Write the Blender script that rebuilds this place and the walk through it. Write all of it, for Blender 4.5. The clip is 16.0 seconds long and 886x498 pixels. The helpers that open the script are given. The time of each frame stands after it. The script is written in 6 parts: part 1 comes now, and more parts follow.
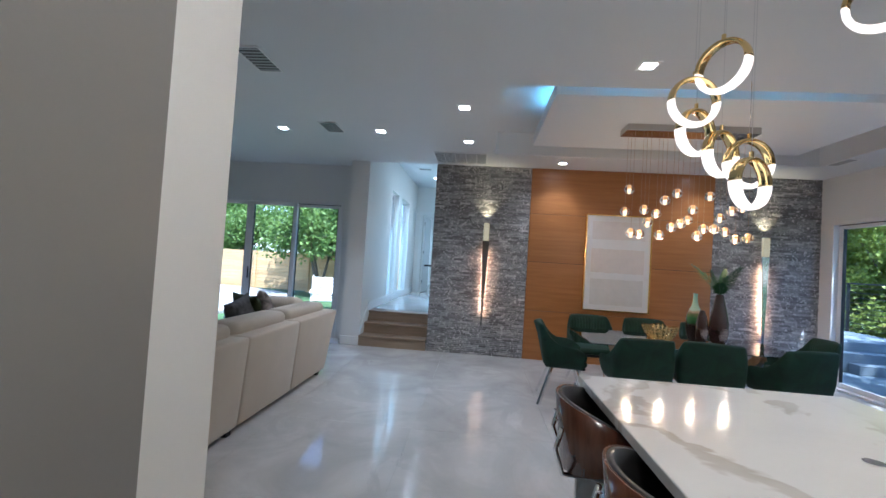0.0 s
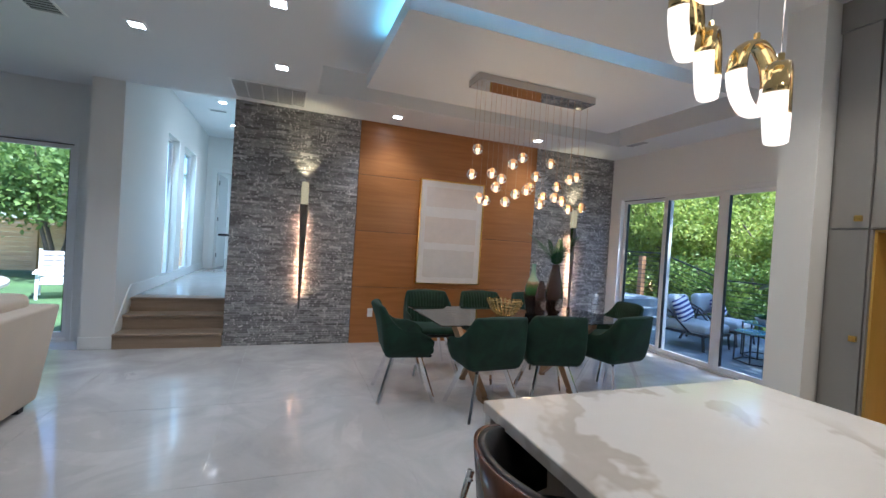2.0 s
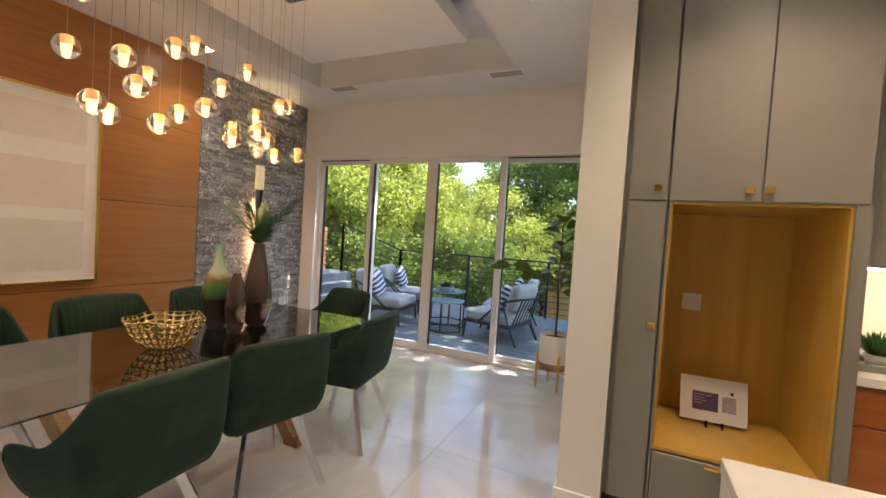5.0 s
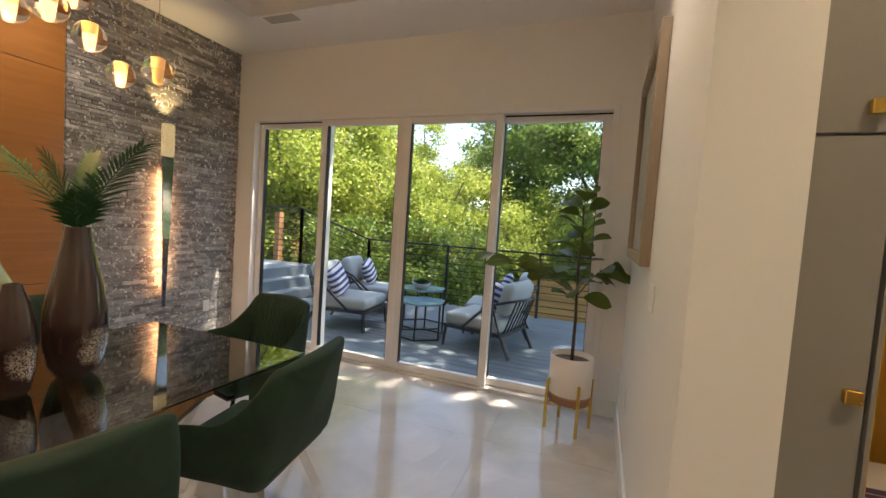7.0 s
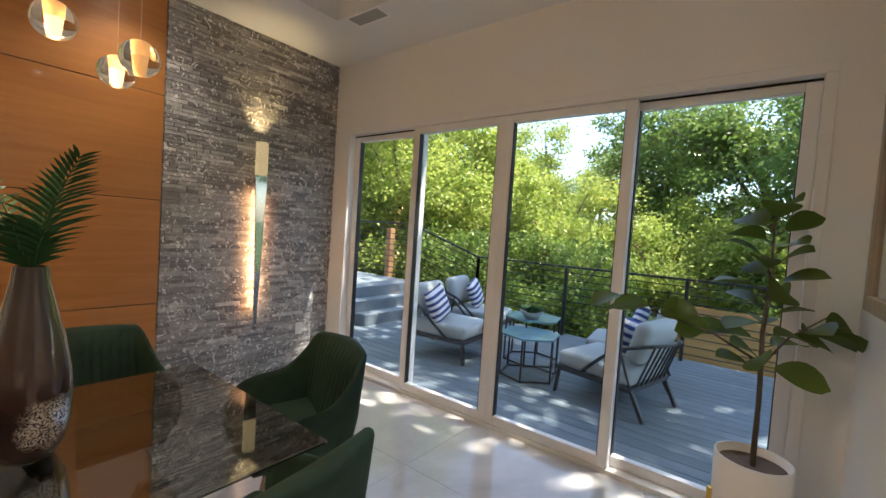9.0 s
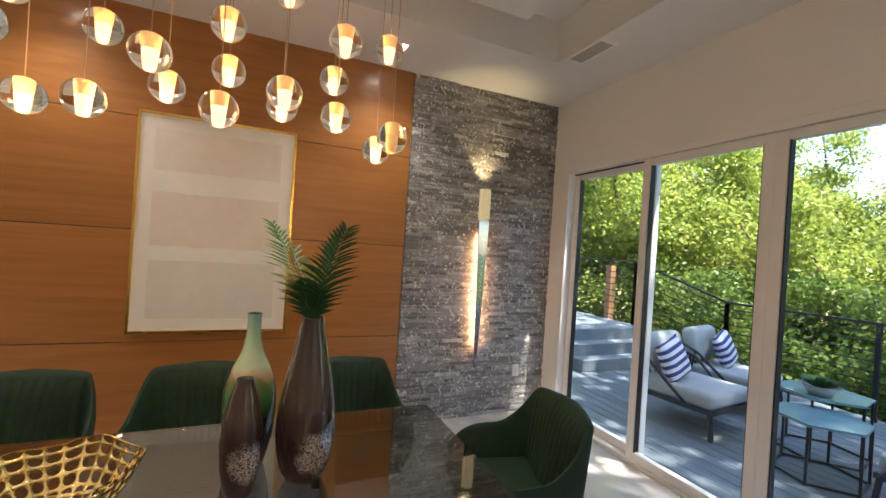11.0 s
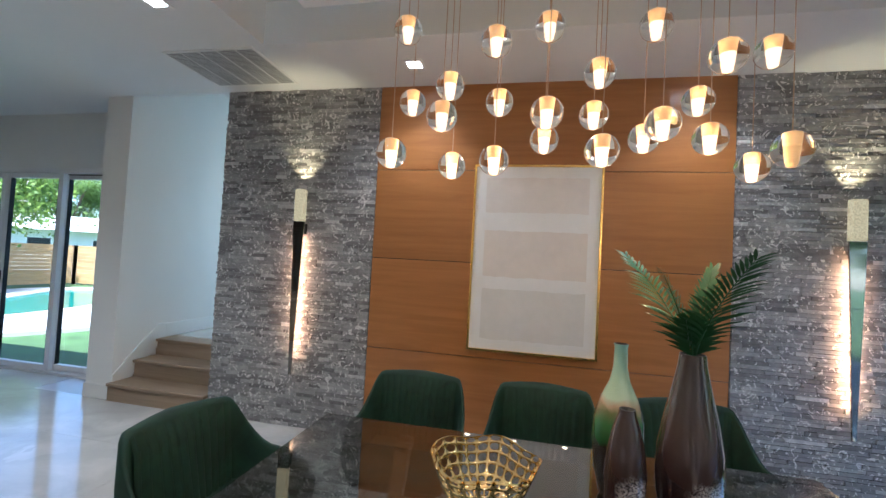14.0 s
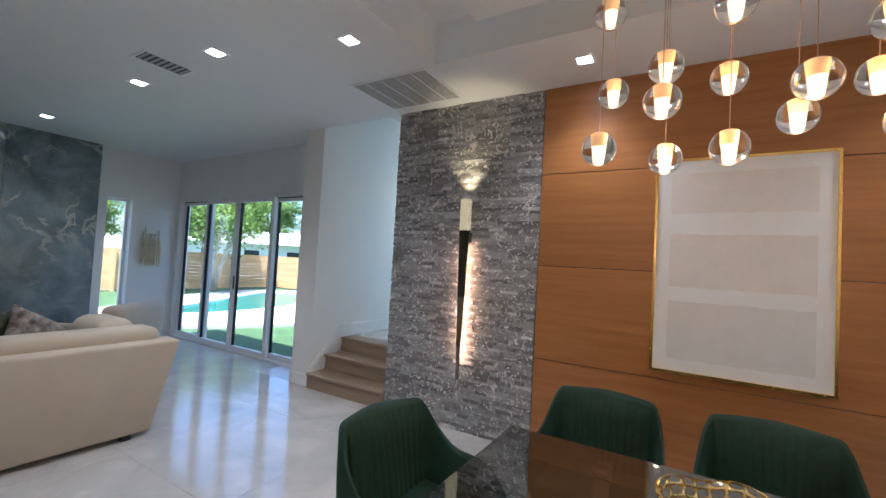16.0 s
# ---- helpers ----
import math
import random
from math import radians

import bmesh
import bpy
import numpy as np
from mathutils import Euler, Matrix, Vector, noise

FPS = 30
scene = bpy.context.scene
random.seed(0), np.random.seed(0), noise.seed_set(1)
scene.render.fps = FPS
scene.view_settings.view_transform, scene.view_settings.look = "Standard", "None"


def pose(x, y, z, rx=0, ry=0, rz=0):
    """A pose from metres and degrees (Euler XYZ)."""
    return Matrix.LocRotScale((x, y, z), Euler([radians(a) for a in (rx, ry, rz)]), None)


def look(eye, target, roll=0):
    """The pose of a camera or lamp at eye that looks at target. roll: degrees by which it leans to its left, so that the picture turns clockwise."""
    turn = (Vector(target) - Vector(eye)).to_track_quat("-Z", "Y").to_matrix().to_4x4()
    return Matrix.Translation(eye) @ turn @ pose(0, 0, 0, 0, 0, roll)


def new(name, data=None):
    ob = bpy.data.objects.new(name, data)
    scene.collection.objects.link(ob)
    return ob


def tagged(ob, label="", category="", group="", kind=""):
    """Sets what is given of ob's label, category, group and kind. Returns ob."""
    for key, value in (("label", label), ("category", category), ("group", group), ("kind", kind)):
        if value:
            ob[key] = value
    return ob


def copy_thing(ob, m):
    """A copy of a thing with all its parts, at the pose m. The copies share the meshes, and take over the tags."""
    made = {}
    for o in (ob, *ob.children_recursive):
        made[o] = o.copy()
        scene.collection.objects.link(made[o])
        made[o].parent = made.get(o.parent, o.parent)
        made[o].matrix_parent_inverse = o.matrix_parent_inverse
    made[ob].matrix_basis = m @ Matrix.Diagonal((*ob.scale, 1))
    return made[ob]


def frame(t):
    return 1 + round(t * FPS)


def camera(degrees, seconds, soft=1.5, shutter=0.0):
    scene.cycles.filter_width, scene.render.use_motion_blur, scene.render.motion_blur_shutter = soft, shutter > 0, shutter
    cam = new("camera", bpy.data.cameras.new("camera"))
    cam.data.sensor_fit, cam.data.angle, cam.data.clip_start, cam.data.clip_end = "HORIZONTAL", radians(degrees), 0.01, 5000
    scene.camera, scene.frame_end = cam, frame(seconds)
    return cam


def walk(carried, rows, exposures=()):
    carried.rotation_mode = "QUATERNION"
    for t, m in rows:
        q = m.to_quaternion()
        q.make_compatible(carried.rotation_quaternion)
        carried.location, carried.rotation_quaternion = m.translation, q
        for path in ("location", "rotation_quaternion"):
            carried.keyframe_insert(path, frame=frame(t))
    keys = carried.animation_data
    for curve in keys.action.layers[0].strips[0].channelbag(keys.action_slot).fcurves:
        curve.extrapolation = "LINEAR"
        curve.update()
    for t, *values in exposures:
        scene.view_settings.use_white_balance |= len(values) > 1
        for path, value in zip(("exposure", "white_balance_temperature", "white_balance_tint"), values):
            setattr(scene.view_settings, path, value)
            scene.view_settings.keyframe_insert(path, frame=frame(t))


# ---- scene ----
cam = camera(93.6, 16.0)
PATH = [
    (0, (0.133, 0.075, 1.463), (-0.045, 2.066, 1.522), 3.6),
    (0.5, (0.024, 0.276, 1.469), (0.026, 2.275, 1.509), 3.6),
    (1, (0.021, 0.548, 1.455), (0.232, 2.537, 1.473), 3.5),
    (1.5, (0.045, 0.828, 1.445), (0.494, 2.777, 1.442), 3.6),
    (2, (0.029, 1.091, 1.436), (0.733, 2.963, 1.411), 3.6),
    (2.5, (0.065, 1.349, 1.42), (1.013, 3.109, 1.379), 3.6),
    (3, (0.164, 1.614, 1.419), (1.347, 3.226, 1.365), 3.6),
    (3.5, (0.257, 1.869, 1.42), (1.663, 3.289, 1.354), 3.6),
    (4, (0.391, 2.127, 1.439), (1.978, 3.342, 1.367), 3.6),
    (4.5, (0.57, 2.37, 1.429), (2.291, 3.385, 1.355), 3.7),
    (5, (0.744, 2.609, 1.426), (2.566, 3.431, 1.359), 3.7),
    (7.4, (2.05, 3.115, 1.38), (3.917, 3.825, 1.27), 3.9),
    (8.0, (2.328, 3.15, 1.395), (4.115, 4.039, 1.277), 3.9),
    (8.2, (2.383, 3.171, 1.405), (4.142, 4.116, 1.293), 3.9),
    (10.5, (2.62, 3.367, 1.553), (3.616, 5.101, 1.52), 3.7),
    (11, (2.576, 3.39, 1.548), (3.371, 5.225, 1.547), 3.7),
    (11.5, (2.513, 3.414, 1.561), (3.113, 5.322, 1.577), 3.6),
    (12, (2.457, 3.42, 1.551), (2.856, 5.379, 1.589), 3.5),
    (12.5, (2.399, 3.413, 1.549), (2.584, 5.404, 1.597), 3.4),
    (13, (2.341, 3.409, 1.549), (2.325, 5.408, 1.601), 3.3),
    (13.5, (2.294, 3.407, 1.53), (2.076, 5.394, 1.597), 3.3),
    (14, (2.233, 3.401, 1.532), (1.825, 5.358, 1.598), 3.1),
    (14.5, (2.204, 3.398, 1.509), (1.614, 5.308, 1.587), 3.2),
    (15, (2.14, 3.392, 1.514), (1.39, 5.245, 1.585), 3.2),
    (15.5, (2.08, 3.397, 1.515), (1.18, 5.182, 1.583), 3.1),
    (16, (2.014, 3.407, 1.515), (0.982, 5.119, 1.586), 3.2),
]
walk(cam, [(t, look(eye, target, roll)) for t, eye, target, roll in PATH],
     exposures=[(0.0, 2.02, 4820, 10), (1.0, 1.95, 4840, 9), (2.5, 2.05, 5080, 11), (3.5, 2.14, 4950, 12), (4.2, 2.17, 5750, 13), (5.0, 2.22, 6950, 16), (7.4, 2.0, 7500, 12), (8.2, 2.0, 6650, 10), (10.5, 2.11, 6750, 12), (12.5, 2.20, 5200, 7), (13.5, 2.22, 5060, 7), (16.0, 2.14, 5200, 12)])

# ---- world and light ----
world = bpy.data.worlds.new("world")
scene.world = world
world.use_nodes = True
wn = world.node_tree
sky = wn.nodes.new("ShaderNodeTexSky")
sky.sky_type = 'NISHITA'
sky.sun_disc = False
sky.sun_elevation = radians(68)
sky.sun_rotation = radians(142)
sky.ozone_density = 3.0
wn.links.new(sky.outputs[0], wn.nodes["Background"].inputs[0])
wn.nodes["Background"].inputs[1].default_value = 0.15

sun_data = bpy.data.lights.new("sun", 'SUN')
sun_data.energy = 5.0
sun_data.angle = radians(0.53)
sun_data.color = (1.0, 0.94, 0.84)
sun = new("sun", sun_data)
SUN_AZ, SUN_EL = radians(142), radians(68)      # clockwise from +y
sun.matrix_world = look((0, 0, 0), (-math.sin(SUN_AZ) * math.cos(SUN_EL), -math.cos(SUN_AZ) * math.cos(SUN_EL), -math.sin(SUN_EL)))


def area(name, at, target, sx, sy, power, colour):
    d = bpy.data.lights.new(name, 'AREA')
    d.shape, d.size, d.size_y, d.energy, d.color = 'RECTANGLE', sx, sy, power, colour
    o = new(name, d)
    o.matrix_world = look(at, target)
    return o


def point(name, at, power, colour, radius=0.03):
    d = bpy.data.lights.new(name, 'POINT')
    d.energy, d.color, d.shadow_soft_size = power, colour, radius
    o = new(name, d)
    o.location = at
    return o



# ---- materials ----


def nt(name):
    m = bpy.data.materials.new(name)
    m.use_nodes = True
    t = m.node_tree
    return m, t, t.nodes["Principled BSDF"]


def ramp(t, stops):
    r = t.nodes.new("ShaderNodeValToRGB")
    e = r.color_ramp.elements
    while len(e) < len(stops):
        e.new(0.5)
    for k, (p, c) in zip(e, stops):
        k.position = p
        k.color = (*c, 1)
    return r


def coords(t, scale=(1, 1, 1), kind="Object", rot=(0, 0, 0)):
    c = t.nodes.new("ShaderNodeTexCoord")
    m = t.nodes.new("ShaderNodeMapping")
    m.inputs["Scale"].default_value = scale
    m.inputs["Rotation"].default_value = rot
    if kind == "World":
        g = t.nodes.new("ShaderNodeNewGeometry")
        t.links.new(g.outputs["Position"], m.inputs[0])
    else:
        t.links.new(c.outputs[kind], m.inputs[0])
    return m.outputs[0]


def noise_tex(t, vec, scale, detail=4.0, rough=0.55, distort=0.0):
    n = t.nodes.new("ShaderNodeTexNoise")
    n.inputs["Scale"].default_value, n.inputs["Detail"].default_value = scale, detail
    n.inputs["Roughness"].default_value, n.inputs["Distortion"].default_value = rough, distort
    t.links.new(vec, n.inputs["Vector"])
    return n.outputs[0]


def bump(t, b, height, strength, distance=0.01):
    n = t.nodes.new("ShaderNodeBump")
    n.inputs["Strength"].default_value, n.inputs["Distance"].default_value = strength, distance
    t.links.new(height, n.inputs["Height"])
    t.links.new(n.outputs[0], b.inputs["Normal"])


def mixc(t, fac, a, c):
    n = t.nodes.new("ShaderNodeMix")
    n.data_type = 'RGBA'
    for s, v in ((n.inputs[0], fac), (n.inputs[6], a), (n.inputs[7], c)):
        if isinstance(v, (int, float)):
            s.default_value = v
        elif isinstance(v, tuple):
            s.default_value = (*v, 1)
        else:
            t.links.new(v, s)
    return n.outputs[2]


def scl(c, k):
    return tuple(min(1.0, v * k) for v in c)


def paint(name, colour, rough=0.5, metal=0.0, vary=0.06, scale=3.0, fine=60.0, relief=0.05, coat=0.0, sheen=0.0, kind="Object"):
    """A plain surface with broad and fine variation."""
    m, t, b = nt(name)
    v = coords(t, kind=kind)
    big, small = noise_tex(t, v, scale, 5), noise_tex(t, v, fine, 3)
    r = ramp(t, [(0.3, scl(colour, 1 - vary)), (0.7, scl(colour, 1 + vary))])
    t.links.new(big, r.inputs[0])
    t.links.new(r.outputs[0], b.inputs["Base Color"])
    rr = t.nodes.new("ShaderNodeMapRange")
    rr.inputs["To Min"].default_value, rr.inputs["To Max"].default_value = rough * 0.85, min(1.0, rough * 1.15)
    t.links.new(small, rr.inputs["Value"])
    t.links.new(rr.outputs[0], b.inputs["Roughness"])
    b.inputs["Metallic"].default_value = metal
    b.inputs["Coat Weight"].default_value = coat
    b.inputs["Sheen Weight"].default_value = sheen
    if relief:
        bump(t, b, small, relief, 0.004)
    return m


def random_of(t, island):
    if island:
        return t.nodes.new("ShaderNodeNewGeometry").outputs["Random Per Island"]
    return t.nodes.new("ShaderNodeObjectInfo").outputs["Random"]


def stone(name, island):
    """Split-faced grey marble with white veins."""
    m, t, b = nt(name)
    v = coords(t, kind="World")
    rnd = random_of(t, island)
    tone = ramp(t, [(0.0, (0.15, 0.147, 0.15)), (0.5, (0.27, 0.265, 0.267)), (0.93, (0.37, 0.365, 0.365)), (1.0, (0.56, 0.555, 0.55))])
    t.links.new(rnd, tone.inputs[0])
    cloud = noise_tex(t, v, 24, 4, 0.6)
    vein = noise_tex(t, v, 17, 2, 0.5, 2.2)
    vr = ramp(t, [(0.0, (0, 0, 0)), (0.605, (0, 0, 0)), (0.62, (1, 1, 1)), (0.68, (1, 1, 1))])
    t.links.new(vein, vr.inputs[0])
    cr = ramp(t, [(0.3, (0.82, 0.82, 0.83)), (0.7, (1.25, 1.24, 1.22))])
    t.links.new(cloud, cr.inputs[0])
    mul = t.nodes.new("ShaderNodeMix")
    mul.data_type, mul.blend_type = 'RGBA', 'MULTIPLY'
    mul.inputs[0].default_value = 1.0
    t.links.new(tone.outputs[0], mul.inputs[6])
    t.links.new(cr.outputs[0], mul.inputs[7])
    col = mixc(t, vr.outputs[0], mul.outputs[2], (0.72, 0.71, 0.69))
    t.links.new(col, b.inputs["Base Color"])
    b.inputs["Roughness"].default_value = 0.52
    bump(t, b, noise_tex(t, v, 40, 4, 0.6), 0.55, 0.010)
    return m


def marble(name, base, second, vein, scale, rough, width=0.02, warp=1.8, kind="World", coat=0.0):
    """Polished slab: cloudy ground with drifting veins."""
    m, t, b = nt(name)
    v = coords(t, kind=kind)
    cloud = noise_tex(t, v, scale * 1.3, 6, 0.6, 0.8)
    r = ramp(t, [(0.32, base), (0.68, second)])
    t.links.new(cloud, r.inputs[0])
    n1 = noise_tex(t, v, scale, 5, 0.55, warp)
    v1 = ramp(t, [(0.0, (0, 0, 0)), (0.5 - width, (0, 0, 0)), (0.5 - 0.6 * width, (1, 1, 1)), (0.5 + 0.5 * width, (0.8, 0.8, 0.8)), (0.5 + width, (0, 0, 0))])
    t.links.new(n1, v1.inputs[0])
    n2 = noise_tex(t, v, scale * 0.6, 3, 0.5, 0.4)
    g = ramp(t, [(0.42, (0, 0, 0)), (0.6, (1, 1, 1))])
    t.links.new(n2, g.inputs[0])
    f = t.nodes.new("ShaderNodeMath")
    f.operation = 'MULTIPLY'
    t.links.new(v1.outputs[0], f.inputs[0])
    t.links.new(g.outputs[0], f.inputs[1])
    t.links.new(mixc(t, f.outputs[0], r.outputs[0], vein), b.inputs["Base Color"])
    b.inputs["Roughness"].default_value = rough
    b.inputs["Coat Weight"].default_value = coat
    return m


def timber(name, dark, light, along="x", scale=1.0, rough=0.42, fac=None, coat=0.0):
    """Wood grain drawn out along one axis, shifted from piece to piece."""
    m, t, b = nt(name)
    s = {"x": (0.6, 9, 9), "y": (9, 0.6, 9), "z": (9, 9, 0.6)}[along]
    v = coords(t, tuple(k * scale for k in s), kind="World")
    add = t.nodes.new("ShaderNodeVectorMath")
    add.operation = 'ADD'
    comb = t.nodes.new("ShaderNodeCombineXYZ")
    ran = t.nodes.new("ShaderNodeMath")
    ran.operation = 'MULTIPLY'
    ran.inputs[1].default_value = 40
    rnd = random_of(t, False)
    t.links.new(rnd, ran.inputs[0])
    for k in range(3):
        t.links.new(ran.outputs[0], comb.inputs[k])
    t.links.new(v, add.inputs[0])
    t.links.new(comb.outputs[0], add.inputs[1])
    g = noise_tex(t, add.outputs[0], 2.2, 8, 0.62, 0.7)
    r = ramp(t, [(0.28, dark), (0.72, light)])
    t.links.new(g, r.inputs[0])
    hv = t.nodes.new("ShaderNodeHueSaturation")
    mr = t.nodes.new("ShaderNodeMapRange")
    mr.inputs["To Min"].default_value, mr.inputs["To Max"].default_value = 0.9, 1.1
    t.links.new(rnd, mr.inputs["Value"])
    t.links.new(mr.outputs[0], hv.inputs["Value"])
    t.links.new(r.outputs[0], hv.inputs["Color"])
    t.links.new(hv.outputs[0], b.inputs["Base Color"])
    b.inputs["Roughness"].default_value = rough
    b.inputs["Coat Weight"].default_value = coat
    bump(t, b, g, 0.12, 0.004)
    return m


def glassy(name, colour=(1, 1, 1), rough=0.0, ior=1.45):
    m, t, b = nt(name)
    b.inputs["Base Color"].default_value = (*colour, 1)
    b.inputs["Transmission Weight"].default_value = 1.0
    b.inputs["Roughness"].default_value = rough
    b.inputs["IOR"].default_value = ior
    return m


def pane_glass(name, tint=(0.98, 0.99, 0.985), gloss=0.022):
    """Thin clear pane: transparent with a Fresnel gloss."""
    m, t, b = nt(name)
    out = t.nodes["Material Output"]
    tr, gl, mx, lw, pw, ml = (t.nodes.new("ShaderNode" + k) for k in ("BsdfTransparent", "BsdfGlossy", "MixShader", "LayerWeight", "Math", "Math"))
    tr.inputs[0].default_value = (*tint, 1)
    gl.inputs["Roughness"].default_value = 0.01
    pw.operation, ml.operation = 'POWER', 'MULTIPLY_ADD'
    pw.inputs[1].default_value = 4.5
    ml.inputs[1].default_value, ml.inputs[2].default_value = 0.7, gloss
    t.links.new(lw.outputs["Facing"], pw.inputs[0])
    t.links.new(pw.outputs[0], ml.inputs[0])
    t.links.new(ml.outputs[0], mx.inputs[0])
    t.links.new(tr.outputs[0], mx.inputs[1])
    t.links.new(gl.outputs[0], mx.inputs[2])
    t.links.new(mx.outputs[0], out.inputs[0])
    return m


def glow(name, colour, strength):
    m, t, b = nt(name)
    b.inputs["Base Color"].default_value = (*colour, 1)
    b.inputs["Emission Color"].default_value = (*colour, 1)
    b.inputs["Emission Strength"].default_value = strength
    return m


def leafy(name, dark, light, island=True, rough=0.45, trans=0.25):
    m, t, b = nt(name)
    r = ramp(t, [(0.0, dark), (1.0, light)])
    # each leaf has its tone; world-space noise shifts it darker and lighter over half a metre
    av = t.nodes.new("ShaderNodeMath")
    av.operation = 'MULTIPLY_ADD'
    av.inputs[1].default_value = 0.5
    tone_shift = t.nodes.new("ShaderNodeMapRange")
    tone_shift.inputs["From Min"].default_value, tone_shift.inputs["From Max"].default_value = 0.35, 0.65
    tone_shift.inputs["To Min"].default_value, tone_shift.inputs["To Max"].default_value = 0.0, 0.5
    t.links.new(noise_tex(t, coords(t, kind="World"), 1.6, 3), tone_shift.inputs["Value"])
    t.links.new(random_of(t, island), av.inputs[0])
    t.links.new(tone_shift.outputs[0], av.inputs[2])
    t.links.new(av.outputs[0], r.inputs[0])
    t.links.new(r.outputs[0], b.inputs["Base Color"])
    b.inputs["Roughness"].default_value = rough
    b.inputs["Specular IOR Level"].default_value = 0.35
    tl = t.nodes.new("ShaderNodeBsdfTranslucent")
    t.links.new(r.outputs[0], tl.inputs[0])
    mx = t.nodes.new("ShaderNodeMixShader")
    mx.inputs[0].default_value = trans
    t.links.new(b.outputs[0], mx.inputs[1])
    t.links.new(tl.outputs[0], mx.inputs[2])
    t.links.new(mx.outputs[0], t.nodes["Material Output"].inputs[0])
    return m


WALL = paint("wall_paint", (0.78, 0.77, 0.74), 0.55, vary=0.015, scale=1.2, fine=140, relief=0.04)
CEIL = paint("ceiling_paint", (0.74, 0.75, 0.75), 0.6, vary=0.012, scale=1.0, fine=140, relief=0.03)
TRIM = paint("trim_paint", (0.8, 0.8, 0.78), 0.38, vary=0.02)
STONE, STONE_REST = stone("ledger_stone", False), stone("ledger_stone_rest", True)
GROUT = paint("mortar", (0.15, 0.15, 0.16), 0.9, vary=0.2)
PANEL = timber("walnut_veneer", (0.30, 0.118, 0.030), (0.42, 0.18, 0.050), "x", 0.8, 0.36, coat=0.1)
FLOOR_TILE = marble("porcelain_tile", (0.43, 0.42, 0.40), (0.62, 0.60, 0.575), (0.49, 0.475, 0.455), 1.1, 0.10, 0.05, 1.0)
FLOOR_JOINT = paint("tile_joint", (0.49, 0.48, 0.46), 0.3)
QUARTZ = marble("quartz_slab", (0.70, 0.68, 0.65), (0.75, 0.73, 0.70), (0.52, 0.475, 0.42), 1.1, 0.10, 0.035, 0.35)
DARK_MARBLE = marble("dark_marble", (0.10, 0.135, 0.15), (0.27, 0.32, 0.33), (0.50, 0.48, 0.42), 1.9, 0.14, 0.022, 0.5)
CABINET = paint("grey_lacquer", (0.25, 0.238, 0.22), 0.36, vary=0.03, fine=90, relief=0.012)
GOLD = paint("brushed_gold", (0.86, 0.56, 0.15), 0.26, 1.0, vary=0.05)
GOLD_BRIGHT = paint("polished_gold", (0.86, 0.66, 0.30), 0.10, 1.0, vary=0.03, relief=0.0)
CHROME = paint("chrome", (0.82, 0.83, 0.85), 0.07, 1.0, vary=0.02, relief=0.0)
STEEL_MIRROR = paint("mirror_steel", (0.50, 0.48, 0.46), 0.03, 1.0, vary=0.01, relief=0.0)
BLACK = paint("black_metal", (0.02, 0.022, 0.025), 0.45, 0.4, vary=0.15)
GLASS = pane_glass("window_glass")
DOOR_FRAME = paint("white_aluminium", (0.78, 0.77, 0.76), 0.4, vary=0.02)
OAK = timber("oak_tread", (0.24, 0.17, 0.11), (0.36, 0.27, 0.185), "x", 1.0, 0.4)
NICHE = timber("birch_ply", (0.57, 0.34, 0.06), (0.70, 0.455, 0.11), "z", 0.45, 0.3)
RED_WOOD = timber("cherry_drawer", (0.30, 0.085, 0.02), (0.42, 0.14, 0.04), "y", 0.9, 0.35)
CREAM = paint("cream_linen", (0.53, 0.45, 0.345), 0.9, vary=0.05, fine=350, relief=0.35, sheen=0.25)
GRASS = paint("lawn", (0.05, 0.095, 0.028), 0.95, vary=0.35, scale=1.5, fine=40, relief=0.6, kind="World")
DECK = timber("deck_board", (0.085, 0.115, 0.14), (0.15, 0.19, 0.225), "y", 0.9, 0.6)
BARK = paint("bark", (0.12, 0.09, 0.065), 0.9, vary=0.3, scale=8, relief=0.7)
CEDAR = timber("cedar_fence", (0.44, 0.26, 0.11), (0.62, 0.42, 0.21), "x", 0.6, 0.7)
VENT_PALE = paint("vent_pale", (0.6, 0.61, 0.61), 0.5)
VENT_GREY = paint("vent_grey", (0.36, 0.37, 0.37), 0.5)
PLASTIC = paint("white_plastic", (0.82, 0.82, 0.80), 0.35, vary=0.01)
LED = glow("recessed_led", (1.0, 0.93, 0.82), 8)

# ---- mesh helpers ----


def bm_new():
    return bmesh.new()


def add_box(bm, x0, y0, z0, x1, y1, z1, bev=0.0, seg=1):
    r = bmesh.ops.create_cube(bm, size=1.0)
    vs = r["verts"]
    for v in vs:
        v.co = Vector((x0 + (v.co.x + 0.5) * (x1 - x0), y0 + (v.co.y + 0.5) * (y1 - y0), z0 + (v.co.z + 0.5) * (z1 - z0)))
    if bev:
        es = list({e for v in vs for e in v.link_edges})
        vs = bmesh.ops.bevel(bm, geom=es, offset=bev, segments=seg, affect='EDGES', profile=0.5)["verts"]
    return vs


def box(x0, y0, z0, x1, y1, z1, bev=0.0, seg=1):
    bm = bm_new()
    add_box(bm, x0, y0, z0, x1, y1, z1, bev, seg)
    return bm


